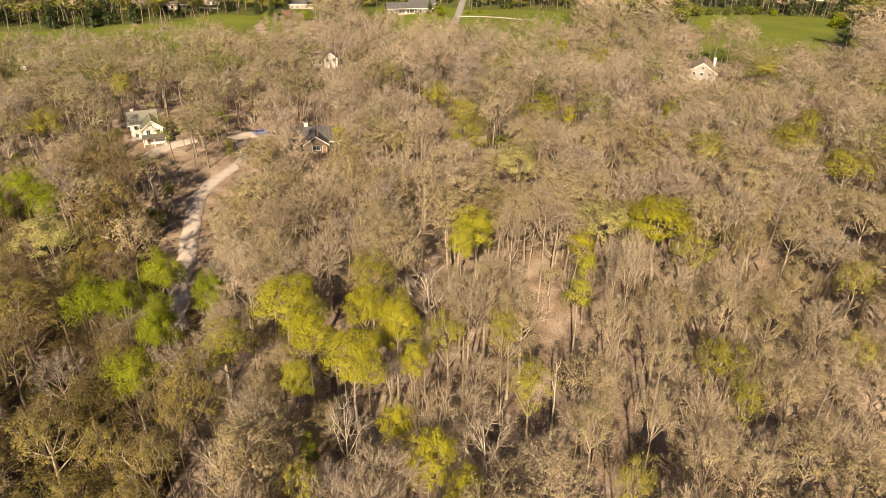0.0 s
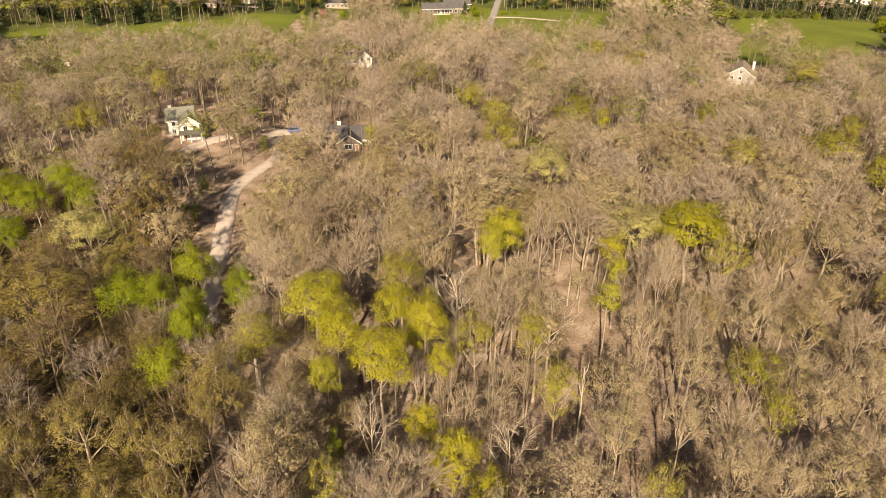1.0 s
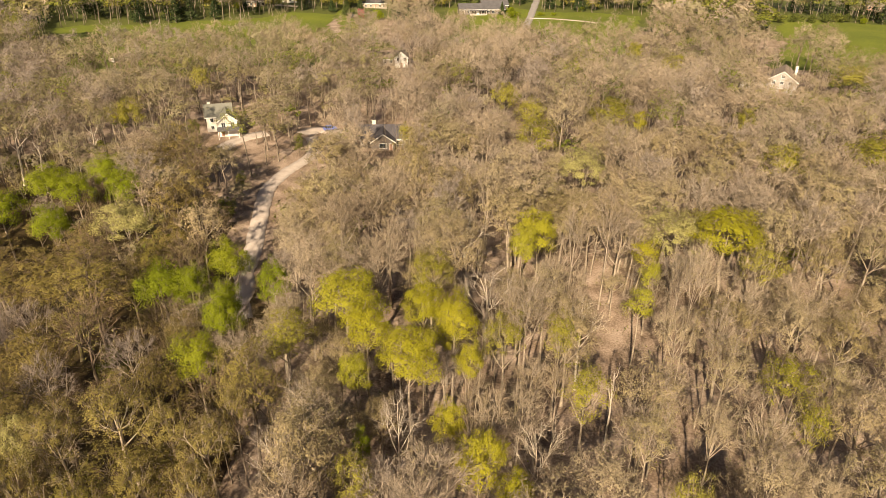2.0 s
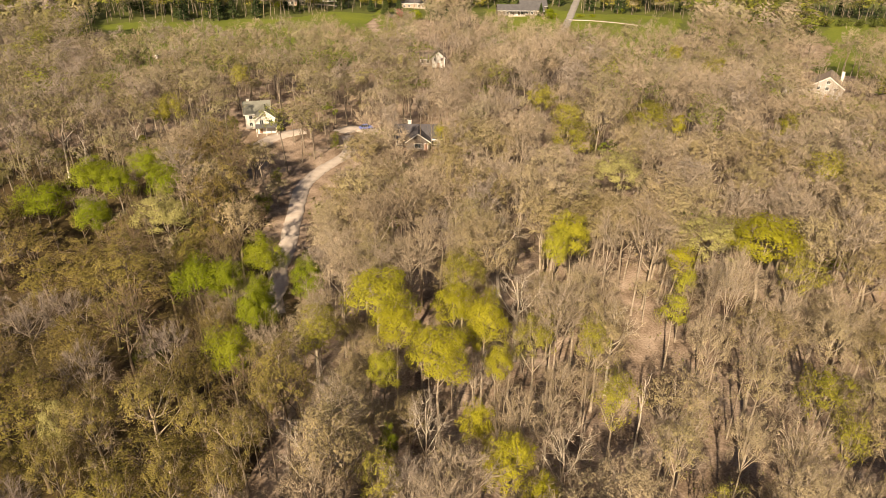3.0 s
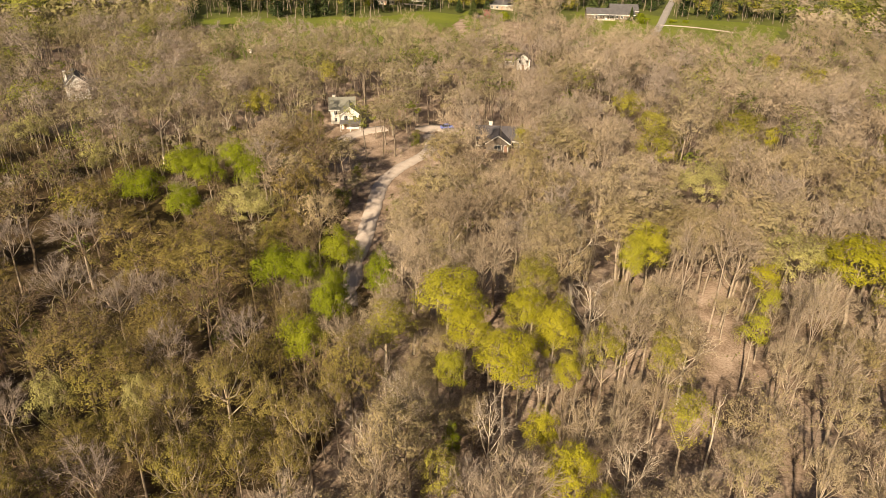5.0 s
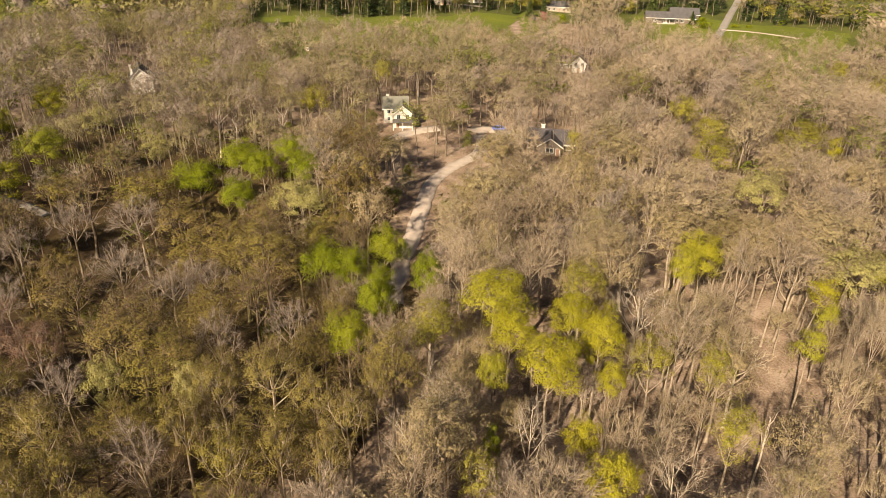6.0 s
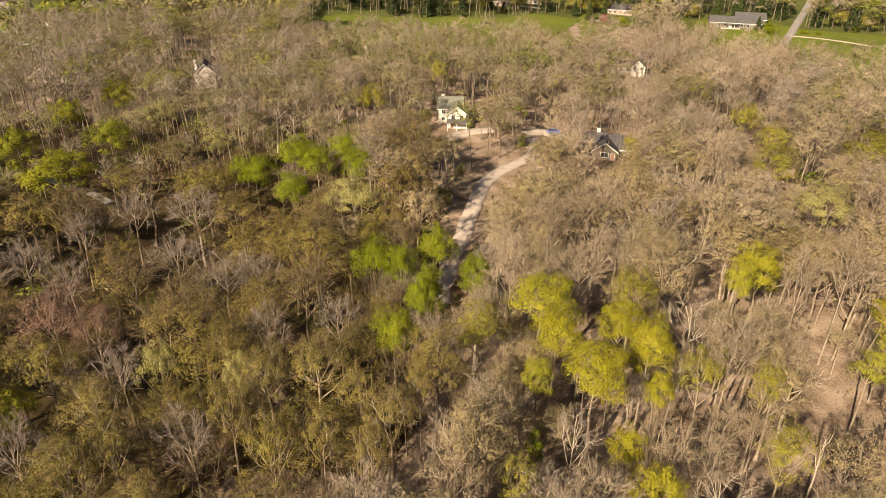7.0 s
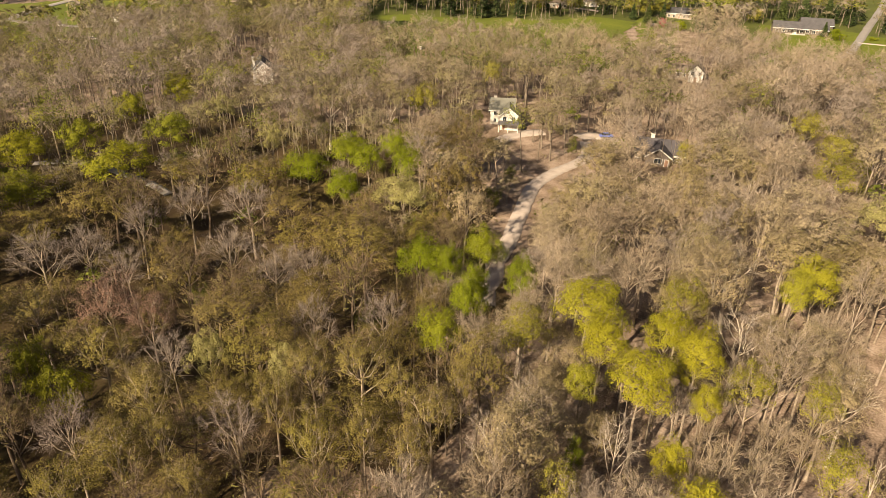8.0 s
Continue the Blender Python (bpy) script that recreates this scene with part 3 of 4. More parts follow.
def grow(seed, H, W, tips, spray, leaves, leaf_size, limbs=7, twig_w=0.035, twig_len=0.13, clump=0.1, thin=1.0, sides=(6, 4, 3), tall=0.43, slim=1.25, inner=0.3, low=-0.6):
    """A broadleaf tree: a trunk that divides into limbs, boughs and branches which reach every part of an uneven dome,
    as one mesh; fine twigs at the branch ends and leaf sprays in rounded clumps as another."""
    rng = np.random.default_rng(seed)
    bole = max(0.25, 0.9 - 1.9 * W * tall / H)
    r0 = (0.0105 * H + 0.02) * thin
    lean = rng.normal(0, 0.03, 2)
    tz = np.array([-0.4, 0.06 * H, 0.25 * H, 0.45 * H, 0.65 * H, 0.86 * H])
    bow = np.clip(tz / H, 0, 1) * 0.014 * H
    tx = np.c_[tz * lean[0] + rng.normal(0, 1, 6) * bow, tz * lean[1] + rng.normal(0, 1, 6) * bow, tz]
    trunk = (tx, r0 * np.array([1.5, 1.0, 0.86, 0.7, 0.4, 0.08]))

    def stem(z):
        return np.array([np.interp(z, tz, tx[:, k]) for k in range(3)])

    way = unit(rng, 3 * tips, 0.35)
    way = way[way[:, 2] > low][:tips]
    tips = len(way)
    az = np.arctan2(way[:, 1], way[:, 0])
    p1, p2 = rng.uniform(0, 6.3, 2)
    lump = 1 + 0.17 * np.sin(2 * az + p1 + 3 * way[:, 2]) + 0.14 * np.sin(5 * az + p2 - 6 * way[:, 2])
    out = np.where(rng.random(tips) < inner, rng.uniform(0.35, 0.8, tips), rng.uniform(0.78, 1.06, tips)) * lump * (1 - clump)
    top = stem(0.7 * H)
    rad = np.array([W / 2, W / 2, W * tall])
    c = np.array([top[0], top[1], H - W * tall])
    P = c + way * rad * out[:, None]
    lab, cen = groups_of(rng, P * [1, 1, 0.7], limbs)
    mid, fine, tipb = [], [], []
    start = np.zeros((tips, 3))
    for i in range(len(cen)):
        mine = np.where(lab == i)[0]
        if not len(mine):
            continue
        q0 = P[mine].mean(0)
        hd = math.hypot(q0[0] - top[0], q0[1] - top[1])
        za = float(np.clip(q0[2] - hd * rng.uniform(0.8, 1.4) - 0.08 * H, bole * H, 0.8 * H))
        p = stem(za)
        q = p + (q0 - p) * 0.9
        m = (p + q) / 2 + np.array([0, 0, -0.035 * W]) + rng.normal(0, 0.025 * W, 3)
        rl = r0 * (0.66 - 0.36 * za / H)
        pts = np.array([p, m, q])
        mid.append((pts, np.array([rl, rl * 0.72, rl * 0.36])))
        l2, c2 = groups_of(rng, P[mine], max(1, len(mine) // 5))
        for j in range(len(c2)):
            sub = mine[l2 == j]
            if not len(sub):
                continue
            s = rng.uniform(0.4, 1.0)
            a = pts[0] + (pts[1] - pts[0]) * 2 * s if s < 0.5 else pts[1] + (pts[2] - pts[1]) * (2 * s - 1)
            e = a + (c2[j] - a) * 0.82
            rs = max(0.042, rl * 0.5)
            fine.append((np.array([a, (a + e) / 2 + rng.normal(0, 0.02 * W, 3), e]), np.array([rs, rs * 0.75, rs * 0.4])))
            for t in sub:
                b = a + (e - a) * rng.uniform(0.45, 1.0)
                start[t] = b
                tipb.append((np.array([b, P[t]]), np.array([max(0.026, rs * 0.45), 0.01])))
    vw, fw = tubes([trunk], sides[0])
    base = len(vw)
    for grp, sd in ((mid, sides[1]), (fine, sides[2]), (tipb, sides[2] if len(sides) < 4 else 0)):
        if sd:
            a, b = tubes(grp, sd)
            vw, fw = np.concatenate([vw, a]), np.concatenate([fw, b + base])
            base += len(a)
    vc, fc, ic = np.zeros((0, 3)), np.zeros((0, 3), int), []
    dome = (P - c) / rad
    dome /= np.linalg.norm(dome, axis=1)[:, None] + 1e-9
    if spray:
        n = tips * spray
        k = np.repeat(np.arange(tips), spray)
        run = (P - start) / (np.linalg.norm(P - start, axis=1)[:, None] + 1e-9)
        p0 = start[k] + (P[k] - start[k]) * rng.uniform(0.35, 1.0, (n, 1))
        d = 0.55 * dome[k] + 0.5 * run[k] + 0.75 * unit(rng, n, 0.45)
        d /= np.linalg.norm(d, axis=1)[:, None]
        vc, fc = blades(rng, p0, d, rng.uniform(0.45, 1.3, n) * twig_len * W, twig_w)
        ic = [0] * len(fc)
    if leaves:
        k = rng.integers(0, tips, leaves)
        way = unit(rng, leaves, 0.3) + 0.55 * dome[k]
        way /= np.linalg.norm(way, axis=1)[:, None]
        size = (clump * W * rng.uniform(0.7, 1.35, tips))[k] * rng.uniform(0.1, 1.1, leaves) ** 0.5
        at = P[k] + way * size[:, None] * np.array([1, 1, 0.8])
        a, b = flecks(rng, at, leaf_size, slim, 0.7 * way + 0.6 * dome[k] + np.array([0, 0, 0.2]))
        fc = np.concatenate([fc, b + len(vc)])
        vc = np.concatenate([vc, a])
        ic = list(ic) + [1] * len(b)
    return (vw, fw), (vc, fc, np.array(ic, int))


def conifer(seed, H, W, n, size):
    rng = np.random.default_rng(seed)
    tz = np.array([-0.3, 0.5 * H, 0.98 * H])
    v, f = tubes([(np.c_[tz * 0, tz * 0, tz], 0.018 * H * np.array([1.2, 0.6, 0.1]))], 5)
    u = rng.uniform(0, 1, n) ** 0.6
    z = H * (0.98 - 0.88 * u)
    tier = 0.75 + 0.25 * np.sin(z * 5.5)
    r = W / 2 * (u * 0.95 + 0.05) * np.sqrt(rng.uniform(0.15, 1, n)) * tier
    az = rng.uniform(0, 2 * math.pi, n)
    a, b = flecks(rng, np.c_[r * np.cos(az), r * np.sin(az), z - 0.15 * r], size)
    return (v, f), (a, b, np.ones(len(b), int))


def bush(seed, H, W, n, size):
    rng = np.random.default_rng(seed)
    stems = []
    for k in range(6):
        q = np.array([*(rng.normal(0, 0.2 * W, 2)), H * rng.uniform(0.5, 0.85)])
        stems.append((np.array([[q[0] * 0.1, q[1] * 0.1, -0.2], q * [0.5, 0.5, 0.5], q]), np.array([0.05, 0.035, 0.01]) * max(1, H / 3)))
    v, f = tubes(stems, 3)
    lobes = np.c_[rng.normal(0, 0.24 * W, (9, 2)), rng.uniform(0.3, 0.75, 9) * H]
    at = lobes[rng.integers(0, 9, n)] + unit(rng, n) * (rng.uniform(0.3, 1, n) ** 0.5)[:, None] * np.array([0.26 * W, 0.26 * W, 0.28 * H])
    at[:, 2] = np.maximum(at[:, 2], 0.05)
    a, b = flecks(rng, at, size, 1.0, unit(rng, n, 0.4))
    return (v, f), (a, b, np.ones(len(b), int))


def plant(name, shape, bark, twig, leaf, label, category, group=""):
    """A tree as a thing with two parts, built at the origin."""
    (vw, fw), (vc, fc, ic) = shape
    root = new(name)
    root.empty_display_size = 0.5
    tagged(root, label, category, group)
    t = new("trunk", mesh_from("trunk", vw, fw, [bark], smooth=True))
    t.parent = root
    cr = new("crown", mesh_from("crown", vc, fc, [twig, leaf], ic))
    cr.parent = root
    return root


def spot(x, y, rz, s, sz=None):
    return pose(x, y, float(land(x, y)), 0, 0, rz) @ Matrix.Diagonal((s, s, sz or s, 1))


YELLOW = ((-22.9, 86.6, 21, 10.3), (-11.2, 86.3, 21, 6.1), (-6.5, 82.5, 21, 6.5), (-11.4, 73.6, 21, 8.4), (-5.5, 65.1, 16.8, 4.3), (-18.7, 79, 21, 6.7), (-19.5, 73.3, 16.8, 4.5), (-3.6, 77.9, 16.8, 3.9), (-1.3, 55.3, 21, 5.3), (2.9, 53.8, 16.8, 4.1), (41.6, 118.3, 21, 12.7), (6.3, 114.1, 21, 7.8), (3.4, 107.9, 21, 5),)
YELLOW_SMALL = ((22.9, 97.7, 16, 4.7), (25.2, 116.4, 16, 5.6), (26.3, 108, 16, 3.7), (35.8, 191.5, 16, 4.2), (-110.1, 180.9, 16, 7.4), (-28.4, 177.6, 16, 4), (-7.7, 84.1, 16, 3.4),)
OLIVE = ((0.8, 81.2, 20, 6.3), (43.1, 106.7, 20, 7.2), (8.8, 82.1, 20, 5.1), (11.5, 69.8, 20, 6.4), (37.7, 74.7, 20, 7.2), (38.1, 67.1, 20, 4.7), (21, 52.8, 20, 4.7), (-15.6, 52.7, 20, 4.9), (-30, 77.8, 20, 7.5), (-11.5, 98.4, 20, 7.5), (57.5, 78.8, 20, 5.6), (67.7, 96.5, 20, 6.9),)
FAR_OLIVE = ((89.5, 172.4, 18, 14.7), (64.9, 163, 18, 11.5), (59, 269.5, 18, 9.6), (46.1, 286.7, 18, 8.3), (-2.3, 210.7, 18, 8.4), (5.6, 194.3, 18, 9.5), (29, 195.9, 18, 13.9), (7.2, 175.7, 18, 11.7), (64.8, 194.5, 18, 5.9), (104.3, 191.3, 18, 6.8), (115.9, 252.3, 18, 13.5), (94.5, 152.3, 18, 11.9), (-101.6, 212.3, 18, 7), (-107.5, 180.1, 18, 7.7),)
GREEN = ((-50.1, 103, 18, 7.6), (-57.8, 95.2, 18, 9.3), (-38, 95.8, 18, 5.4), (-43.8, 84.9, 18, 5.9), (-42.6, 75, 18, 7.1), (-52.3, 94.8, 18, 5.5), (-16, 62.7, 14.4, 2.5), (-111.1, 126.9, 18, 11.2), (-95.2, 120.2, 18, 8.3), (-107.9, 139.5, 18, 10.8), (-98.4, 135.7, 18, 8.4), (-96, 145.3, 18, 8.4), (-85.6, 135.2, 18, 8.1), (-44, 90.3, 18, 4.6),)
LIME = ((-152.5, 102.3, 18, 16.9), (-177.1, 127.4, 18, 9.6), (-181.2, 149.1, 18, 10.9), (-157.9, 124.2, 18, 13.3), (-173.7, 91.1, 18, 14.2), (-91, 39.4, 18, 6.3), (-81.6, 38.7, 18, 7.1), (-170.4, 105.3, 18, 10.5), (-153.4, 77.2, 18, 11.4),)
PALE = ((-77.4, 119.7, 19, 13.2), (-69.8, 54.1, 19, 6), (-57.8, 57.1, 19, 4.8), (17.7, 152.7, 19, 12.2), (34, 122.8, 19, 13.4), (-130.5, 135, 19, 7.8), (-154.6, 141.5, 19, 10),)
PINK = ((-96.1, 57.1, 20, 11.8), (-85, 56.6, 20, 8.5),)
OAK = ((-51.9, 56.9, 21, 8.1), (-45.8, 60.6, 21, 9.6), (-38.6, 57.7, 21, 6.5), (-52.3, 48.9, 21, 6.4), (-42.8, 46.2, 21, 7.1), (-32.3, 55.6, 21, 7.6), (-31.2, 61.5, 21, 4.8), (-83, 45.4, 21, 9.9), (-67.8, 42.5, 21, 7.8), (-62.3, 32.7, 21, 8.2), (-103.3, 49.2, 21, 9.6), (-60.4, 37.5, 21, 5.8), (-61.9, 26.3, 21, 6.8), (-31.8, 49, 21, 5.2), (-38.6, 49.6, 21, 5.4), (-51.2, 34, 21, 5.6),)
EAST_OAK = ((30.8, 76.4, 21, 7.3), (48.6, 85.4, 21, 8.4), (43.1, 88.3, 21, 8.1), (44.5, 67.9, 21, 8.9), (52.6, 73.4, 21, 7.5), (64.5, 114.1, 21, 8.8), (30.1, 56.1, 21, 6.6), (42.8, 58.2, 21, 8), (45.6, 54.2, 21, 6.8), (25.5, 84.1, 21, 7), (18, 61.8, 21, 6.3), (25.8, 63.6, 21, 5.4), (54.4, 107.9, 21, 8.5), (43.2, 74.6, 21, 6.1), (34.8, 55.1, 21, 6.2), (81.2, 119.1, 21, 9.7),)
GREY = ((-96.3, 83.9, 20, 11.7), (-80.9, 80, 20, 9.8), (-107.9, 102.4, 20, 14), (-73.5, 51.2, 20, 7.2), (-72.9, 33.6, 20, 8.4), (-54.4, 44.1, 20, 7.4), (-105.4, 68.1, 20, 8.4), (-51.9, 74.2, 20, 7.1), (-60.8, 67.8, 20, 7.4), (-121.1, 82.7, 20, 8.4), (-121.7, 61.9, 20, 11.7), (-117.9, 68.5, 20, 8.7), (-119.7, 95.1, 20, 10.2), (-75.3, 84.5, 20, 8.3),)
WHITE_BARE = ((5.4, 61.4, 19, 7), (-11.6, 64.2, 19, 6.2), (-34, 86, 19, 4.2), (-24.7, 58.1, 19, 7.2), (-8.5, 146.9, 19, 10.9), (-6.9, 117.2, 19, 11.8), (-2.1, 96.9, 19, 9.3), (42.2, 143.7, 19, 10.1), (-24.4, 65.9, 19, 5.1), (13, 90.5, 19, 7.9),)
SNAG = ((16.3, 76.4, 17, 3.3), (-131.2, 161, 17, 7.6), (-113, 167, 17, 7.8), (-122.7, 158.2, 17, 5.7),)
LOW_GREEN = ((-61.4, 185.9, 8, 3.2), (-66.1, 141.9, 8, 5.2), (-74.4, 142.2, 8, 4.4), (-26.4, 172.8, 8, 4.6), (-30.6, 150.7, 8, 4.3), (-96.7, 193.5, 8, 4.3), (-63.3, 84.5, 8, 5.3), (-100.4, 78.9, 8, 5.7), (-135.5, 97.5, 8, 6.1), (-67.6, 155.7, 8, 3.6), (-15.5, 113, 8, 2.8), (-90.3, 158.9, 8, 4.3),)

rng, srng = np.random.default_rng(11), np.random.default_rng(12)
named = []                                  # ground already taken by trees of their own


def stand(name, places, seed, W0, H0, build, bark, twig, leaf, label, category, group, leafy=True, shapes=3):
    """Trees of one kind at their places: a few grown shapes, copied with their own height and spread."""
    shapes = min(shapes, len(places))
    protos = [plant(name, build(seed + k, H0, W0), bark, twig, leaf, label, category, group) for k in range(shapes)]
    last = {}
    for i, (x, y, ht, w) in enumerate(places):
        m = spot(x, y, float(srng.uniform(0, 360)), w * 1.06 / W0, ht / H0)
        if i < shapes:
            last[i] = m
        else:
            copy_thing(protos[i % shapes], m)
        named.append((x, y, w * 0.42, ht if leafy else 0.0))
    for i, m in last.items():
        protos[i].matrix_basis = m


stand("yellow_green_tree", YELLOW, 21, 8, 21, lambda s, H, W: grow(s, H, W, 90, 2, 8500, 0.19, clump=0.14, tall=0.49), M_BARK, M_TWIG, M_YELLOW,
      "tree with a dense crown of yellow-green young leaves", "tree", "yellow-green trees")
stand("young_yellow_tree", YELLOW_SMALL, 25, 5, 16, lambda s, H, W: grow(s, H, W, 45, 2, 3000, 0.17, 5, clump=0.19, tall=0.7), M_BARK, M_TWIG, M_YELLOW,
      "slender young tree with bright yellow-green leaves", "tree", "young yellow-green trees")
stand("olive_tree", OLIVE, 31, 7, 20, lambda s, H, W: grow(s, H, W, 90, 5, 4000, 0.17, clump=0.12, tall=0.6), M_BARK, M_TWIG, M_OLIVE,
      "tree with a loose crown of olive-yellow young leaves", "tree", "olive trees")
stand("far_olive_tree", FAR_OLIVE, 35, 10, 18, lambda s, H, W: grow(s, H, W, 80, 3, 3600, 0.26, clump=0.13, tall=0.42), M_BARK, M_TWIG, M_OLIVE,
      "broad tree with an olive-green crown in the woods", "tree", "broad olive trees")
stand("green_tree", GREEN, 41, 8, 18, lambda s, H, W: grow(s, H, W, 80, 2, 7600, 0.2, clump=0.16, tall=0.6), M_BARK, M_TWIG, M_GREEN,
      "tree with a full crown of fresh green leaves", "tree", "green trees")
stand("lime_tree", LIME, 51, 12, 18, lambda s, H, W: grow(s, H, W, 90, 4, 7500, 0.27, 8, clump=0.11, tall=0.42), M_DARK_BARK, M_TWIG, M_LIME,
      "spreading tree with a lime-green crown", "tree", "lime-green trees")
stand("pale_tree", PALE, 61, 10, 19, lambda s, H, W: grow(s, H, W, 100, 4, 7500, 0.2, 8, clump=0.1, tall=0.46), M_BARK, M_TWIG, M_PALE,
      "tree with a crown of pale cream-green blossom", "tree", "pale trees")
stand("reddish_tree", PINK, 71, 11, 20, lambda s, H, W: grow(s, H, W, 140, 8, 5200, 0.17, 8, clump=0.1, tall=0.38), M_BARK, M_PINK_TWIG, M_PINK,
      "spreading tree with reddish-brown opening buds", "tree", "reddish trees", shapes=2)
stand("oak_tree", OAK, 75, 8, 21, lambda s, H, W: grow(s, H, W, 130, 5, 5000, 0.15, 8, clump=0.095, tall=0.55), M_BARK, M_SHADE_TWIG, M_OAK,
      "broad oak with a wide crown of tan-olive opening buds", "tree", "broad oaks")
stand("oak_tree", EAST_OAK, 78, 8, 21, lambda s, H, W: grow(s, H, W, 130, 6, 4600, 0.15, 8, clump=0.095, tall=0.58), M_BARK, M_TWIG, M_BUD,
      "oak with tan and olive opening buds in open woods", "tree", "eastern oaks")
stand("grey_bare_tree", GREY, 85, 9, 20, lambda s, H, W: grow(s, H, W, 150, 16, 900, 0.13, 8, twig_w=0.034, slim=2.2, tall=0.6, inner=0.45), M_BARK, M_GREY_TWIG, M_GREY_TWIG,
      "bare tree with a fine grey-mauve haze of twigs", "tree", "grey bare trees")
stand("light_bare_tree", WHITE_BARE, 88, 8, 19, lambda s, H, W: grow(s, H, W, 120, 12, 0, 0.15, 8, twig_w=0.036, thin=1.1, tall=0.65, inner=0.45), M_PALE_BARK, M_TWIG, M_BUD,
      "leafless tree with pale limbs that fan upward", "tree", "light bare trees", leafy=False)
stand("pale_dead_tree", SNAG, 81, 5, 17, lambda s, H, W: grow(s, H, W, 26, 2, 0, 0.3, 5, twig_w=0.04, thin=1.3, tall=1.0), M_PALE_BARK, M_TWIG, M_BUD,
      "dead tree with pale whitish bark and open limbs", "tree", "pale dead trees", shapes=2)
stand("low_green_tree", LOW_GREEN, 95, 6, 8, lambda s, H, W: grow(s, H, W, 60, 3, 2600, 0.2, 6, clump=0.14, tall=0.55), M_DARK_BARK, M_SHADE_TWIG, M_UNDERSTOREY,
      "low dark green understorey tree beneath bare trees", "tree", "understorey trees", leafy=False)

# strips kept open or thinly wooded towards the camera, so that drives, houses and clearings show
GLADES = ((-91, 203, -78, 174, 5, 0.1), (-40, 203, -33, 168, 4, 0.4), (-49, 294, -40, 240, 2.5, 0.7),
          (-199, 205, -172, 177, 4.5, 0.1), (105, 284, 80, 215, 4, 0.8), (23, 104.5, 17, 77, 6.5, 0.12), (30, 84, 24, 62, 3, 0.5), (-166, 120, -123, 89, 3, 0.7), (72, 104, 64, 90, 5, 0.1),
          (31, 99, 27, 87, 4, 0.4), (-329, 210, -250, 160, 5, 0.4), (2, 415, 0, 300, 3, 0.2), (-38, 215, -34, 250, 5, 0.6))


LANE = [(ax + (bx - ax) * k / 4, ay + (by - ay) * k / 4) for (ax, ay), (bx, by) in zip(DRIVE, DRIVE[1:]) for k in range(4)]


def glade(x, y):
    for ax, ay, bx, by, hw, share in GLADES:
        dx, dy = bx - ax, by - ay
        s = min(1, max(0, ((x - ax) * dx + (y - ay) * dy) / (dx * dx + dy * dy)))
        if math.hypot(x - ax - s * dx, y - ay - s * dy) < hw:
            return share
    return None


# places kept in the camera's view: x, y, half-width, height that may be hidden, share of tall bare trees spared
OPEN = [(x, y, 1.6, 0.0, 0.0) for x, y in LANE if 119 < y < 184] + [(-92, 203, 5, 2, 0.6), (-86, 195, 3, 0.5, 0.5), (-63, 211, 4, 0.5, 0.85), (-200, 203, 4, 2, 0.5), (-49, 291, 3, 2, 0.6), (104, 280, 5, 3, 0.6)]


def headroom(x, y, r, chance):
    """The height a tree of that half-width may have below the camera's sight lines to the open places."""
    best = 99.0
    for nx, ny, nr, nh, share in OPEN:
        nd = math.hypot(nx, ny)
        ahead = nd - (x * nx + y * ny) / nd
        if chance >= share and -2 < ahead < 62 and abs(x * ny - y * nx) / nd < nr + r * 0.8:
            best = min(best, nh + max(0.0, ahead) * (75 - nh) / nd - 0.5)
    return best


BUILT = ((-92, 205, 12.5), (-40, 203, 10), (-52, 297, 10), (-21, 433, 26), (105, 284, 14), (-197, 207, 13), (-161, 428, 10), (-142, 446, 10), (-89, 440, 10), (229, 490, 12), (255, 500, 13),
         (-352, 262, 10), (-330, 210, 14), (-59, 208, 8), (0, 0, 30))
ROADS = ((-0, 380, 7, 425, 5), (7, 425, 18, 580, 6), (-360, 170, -402, 229, 5), (-402, 229, -432, 290, 6), (-395, 222, -330, 252, 6), (-199, 113, -150, 120, 4),
         (6, 420, 45, 412, 4))


def on_road(x, y):
    for ax, ay, bx, by, hw in ROADS:
        dx, dy = bx - ax, by - ay
        s = min(1, max(0, ((x - ax) * dx + (y - ay) * dy) / (dx * dx + dy * dy)))
        if math.hypot(x - ax - s * dx, y - ay - s * dy) < hw:
            return True
    return any(math.hypot(x - DRIVE[i][0], y - DRIVE[i][1]) < 4 for i in range(len(DRIVE)))


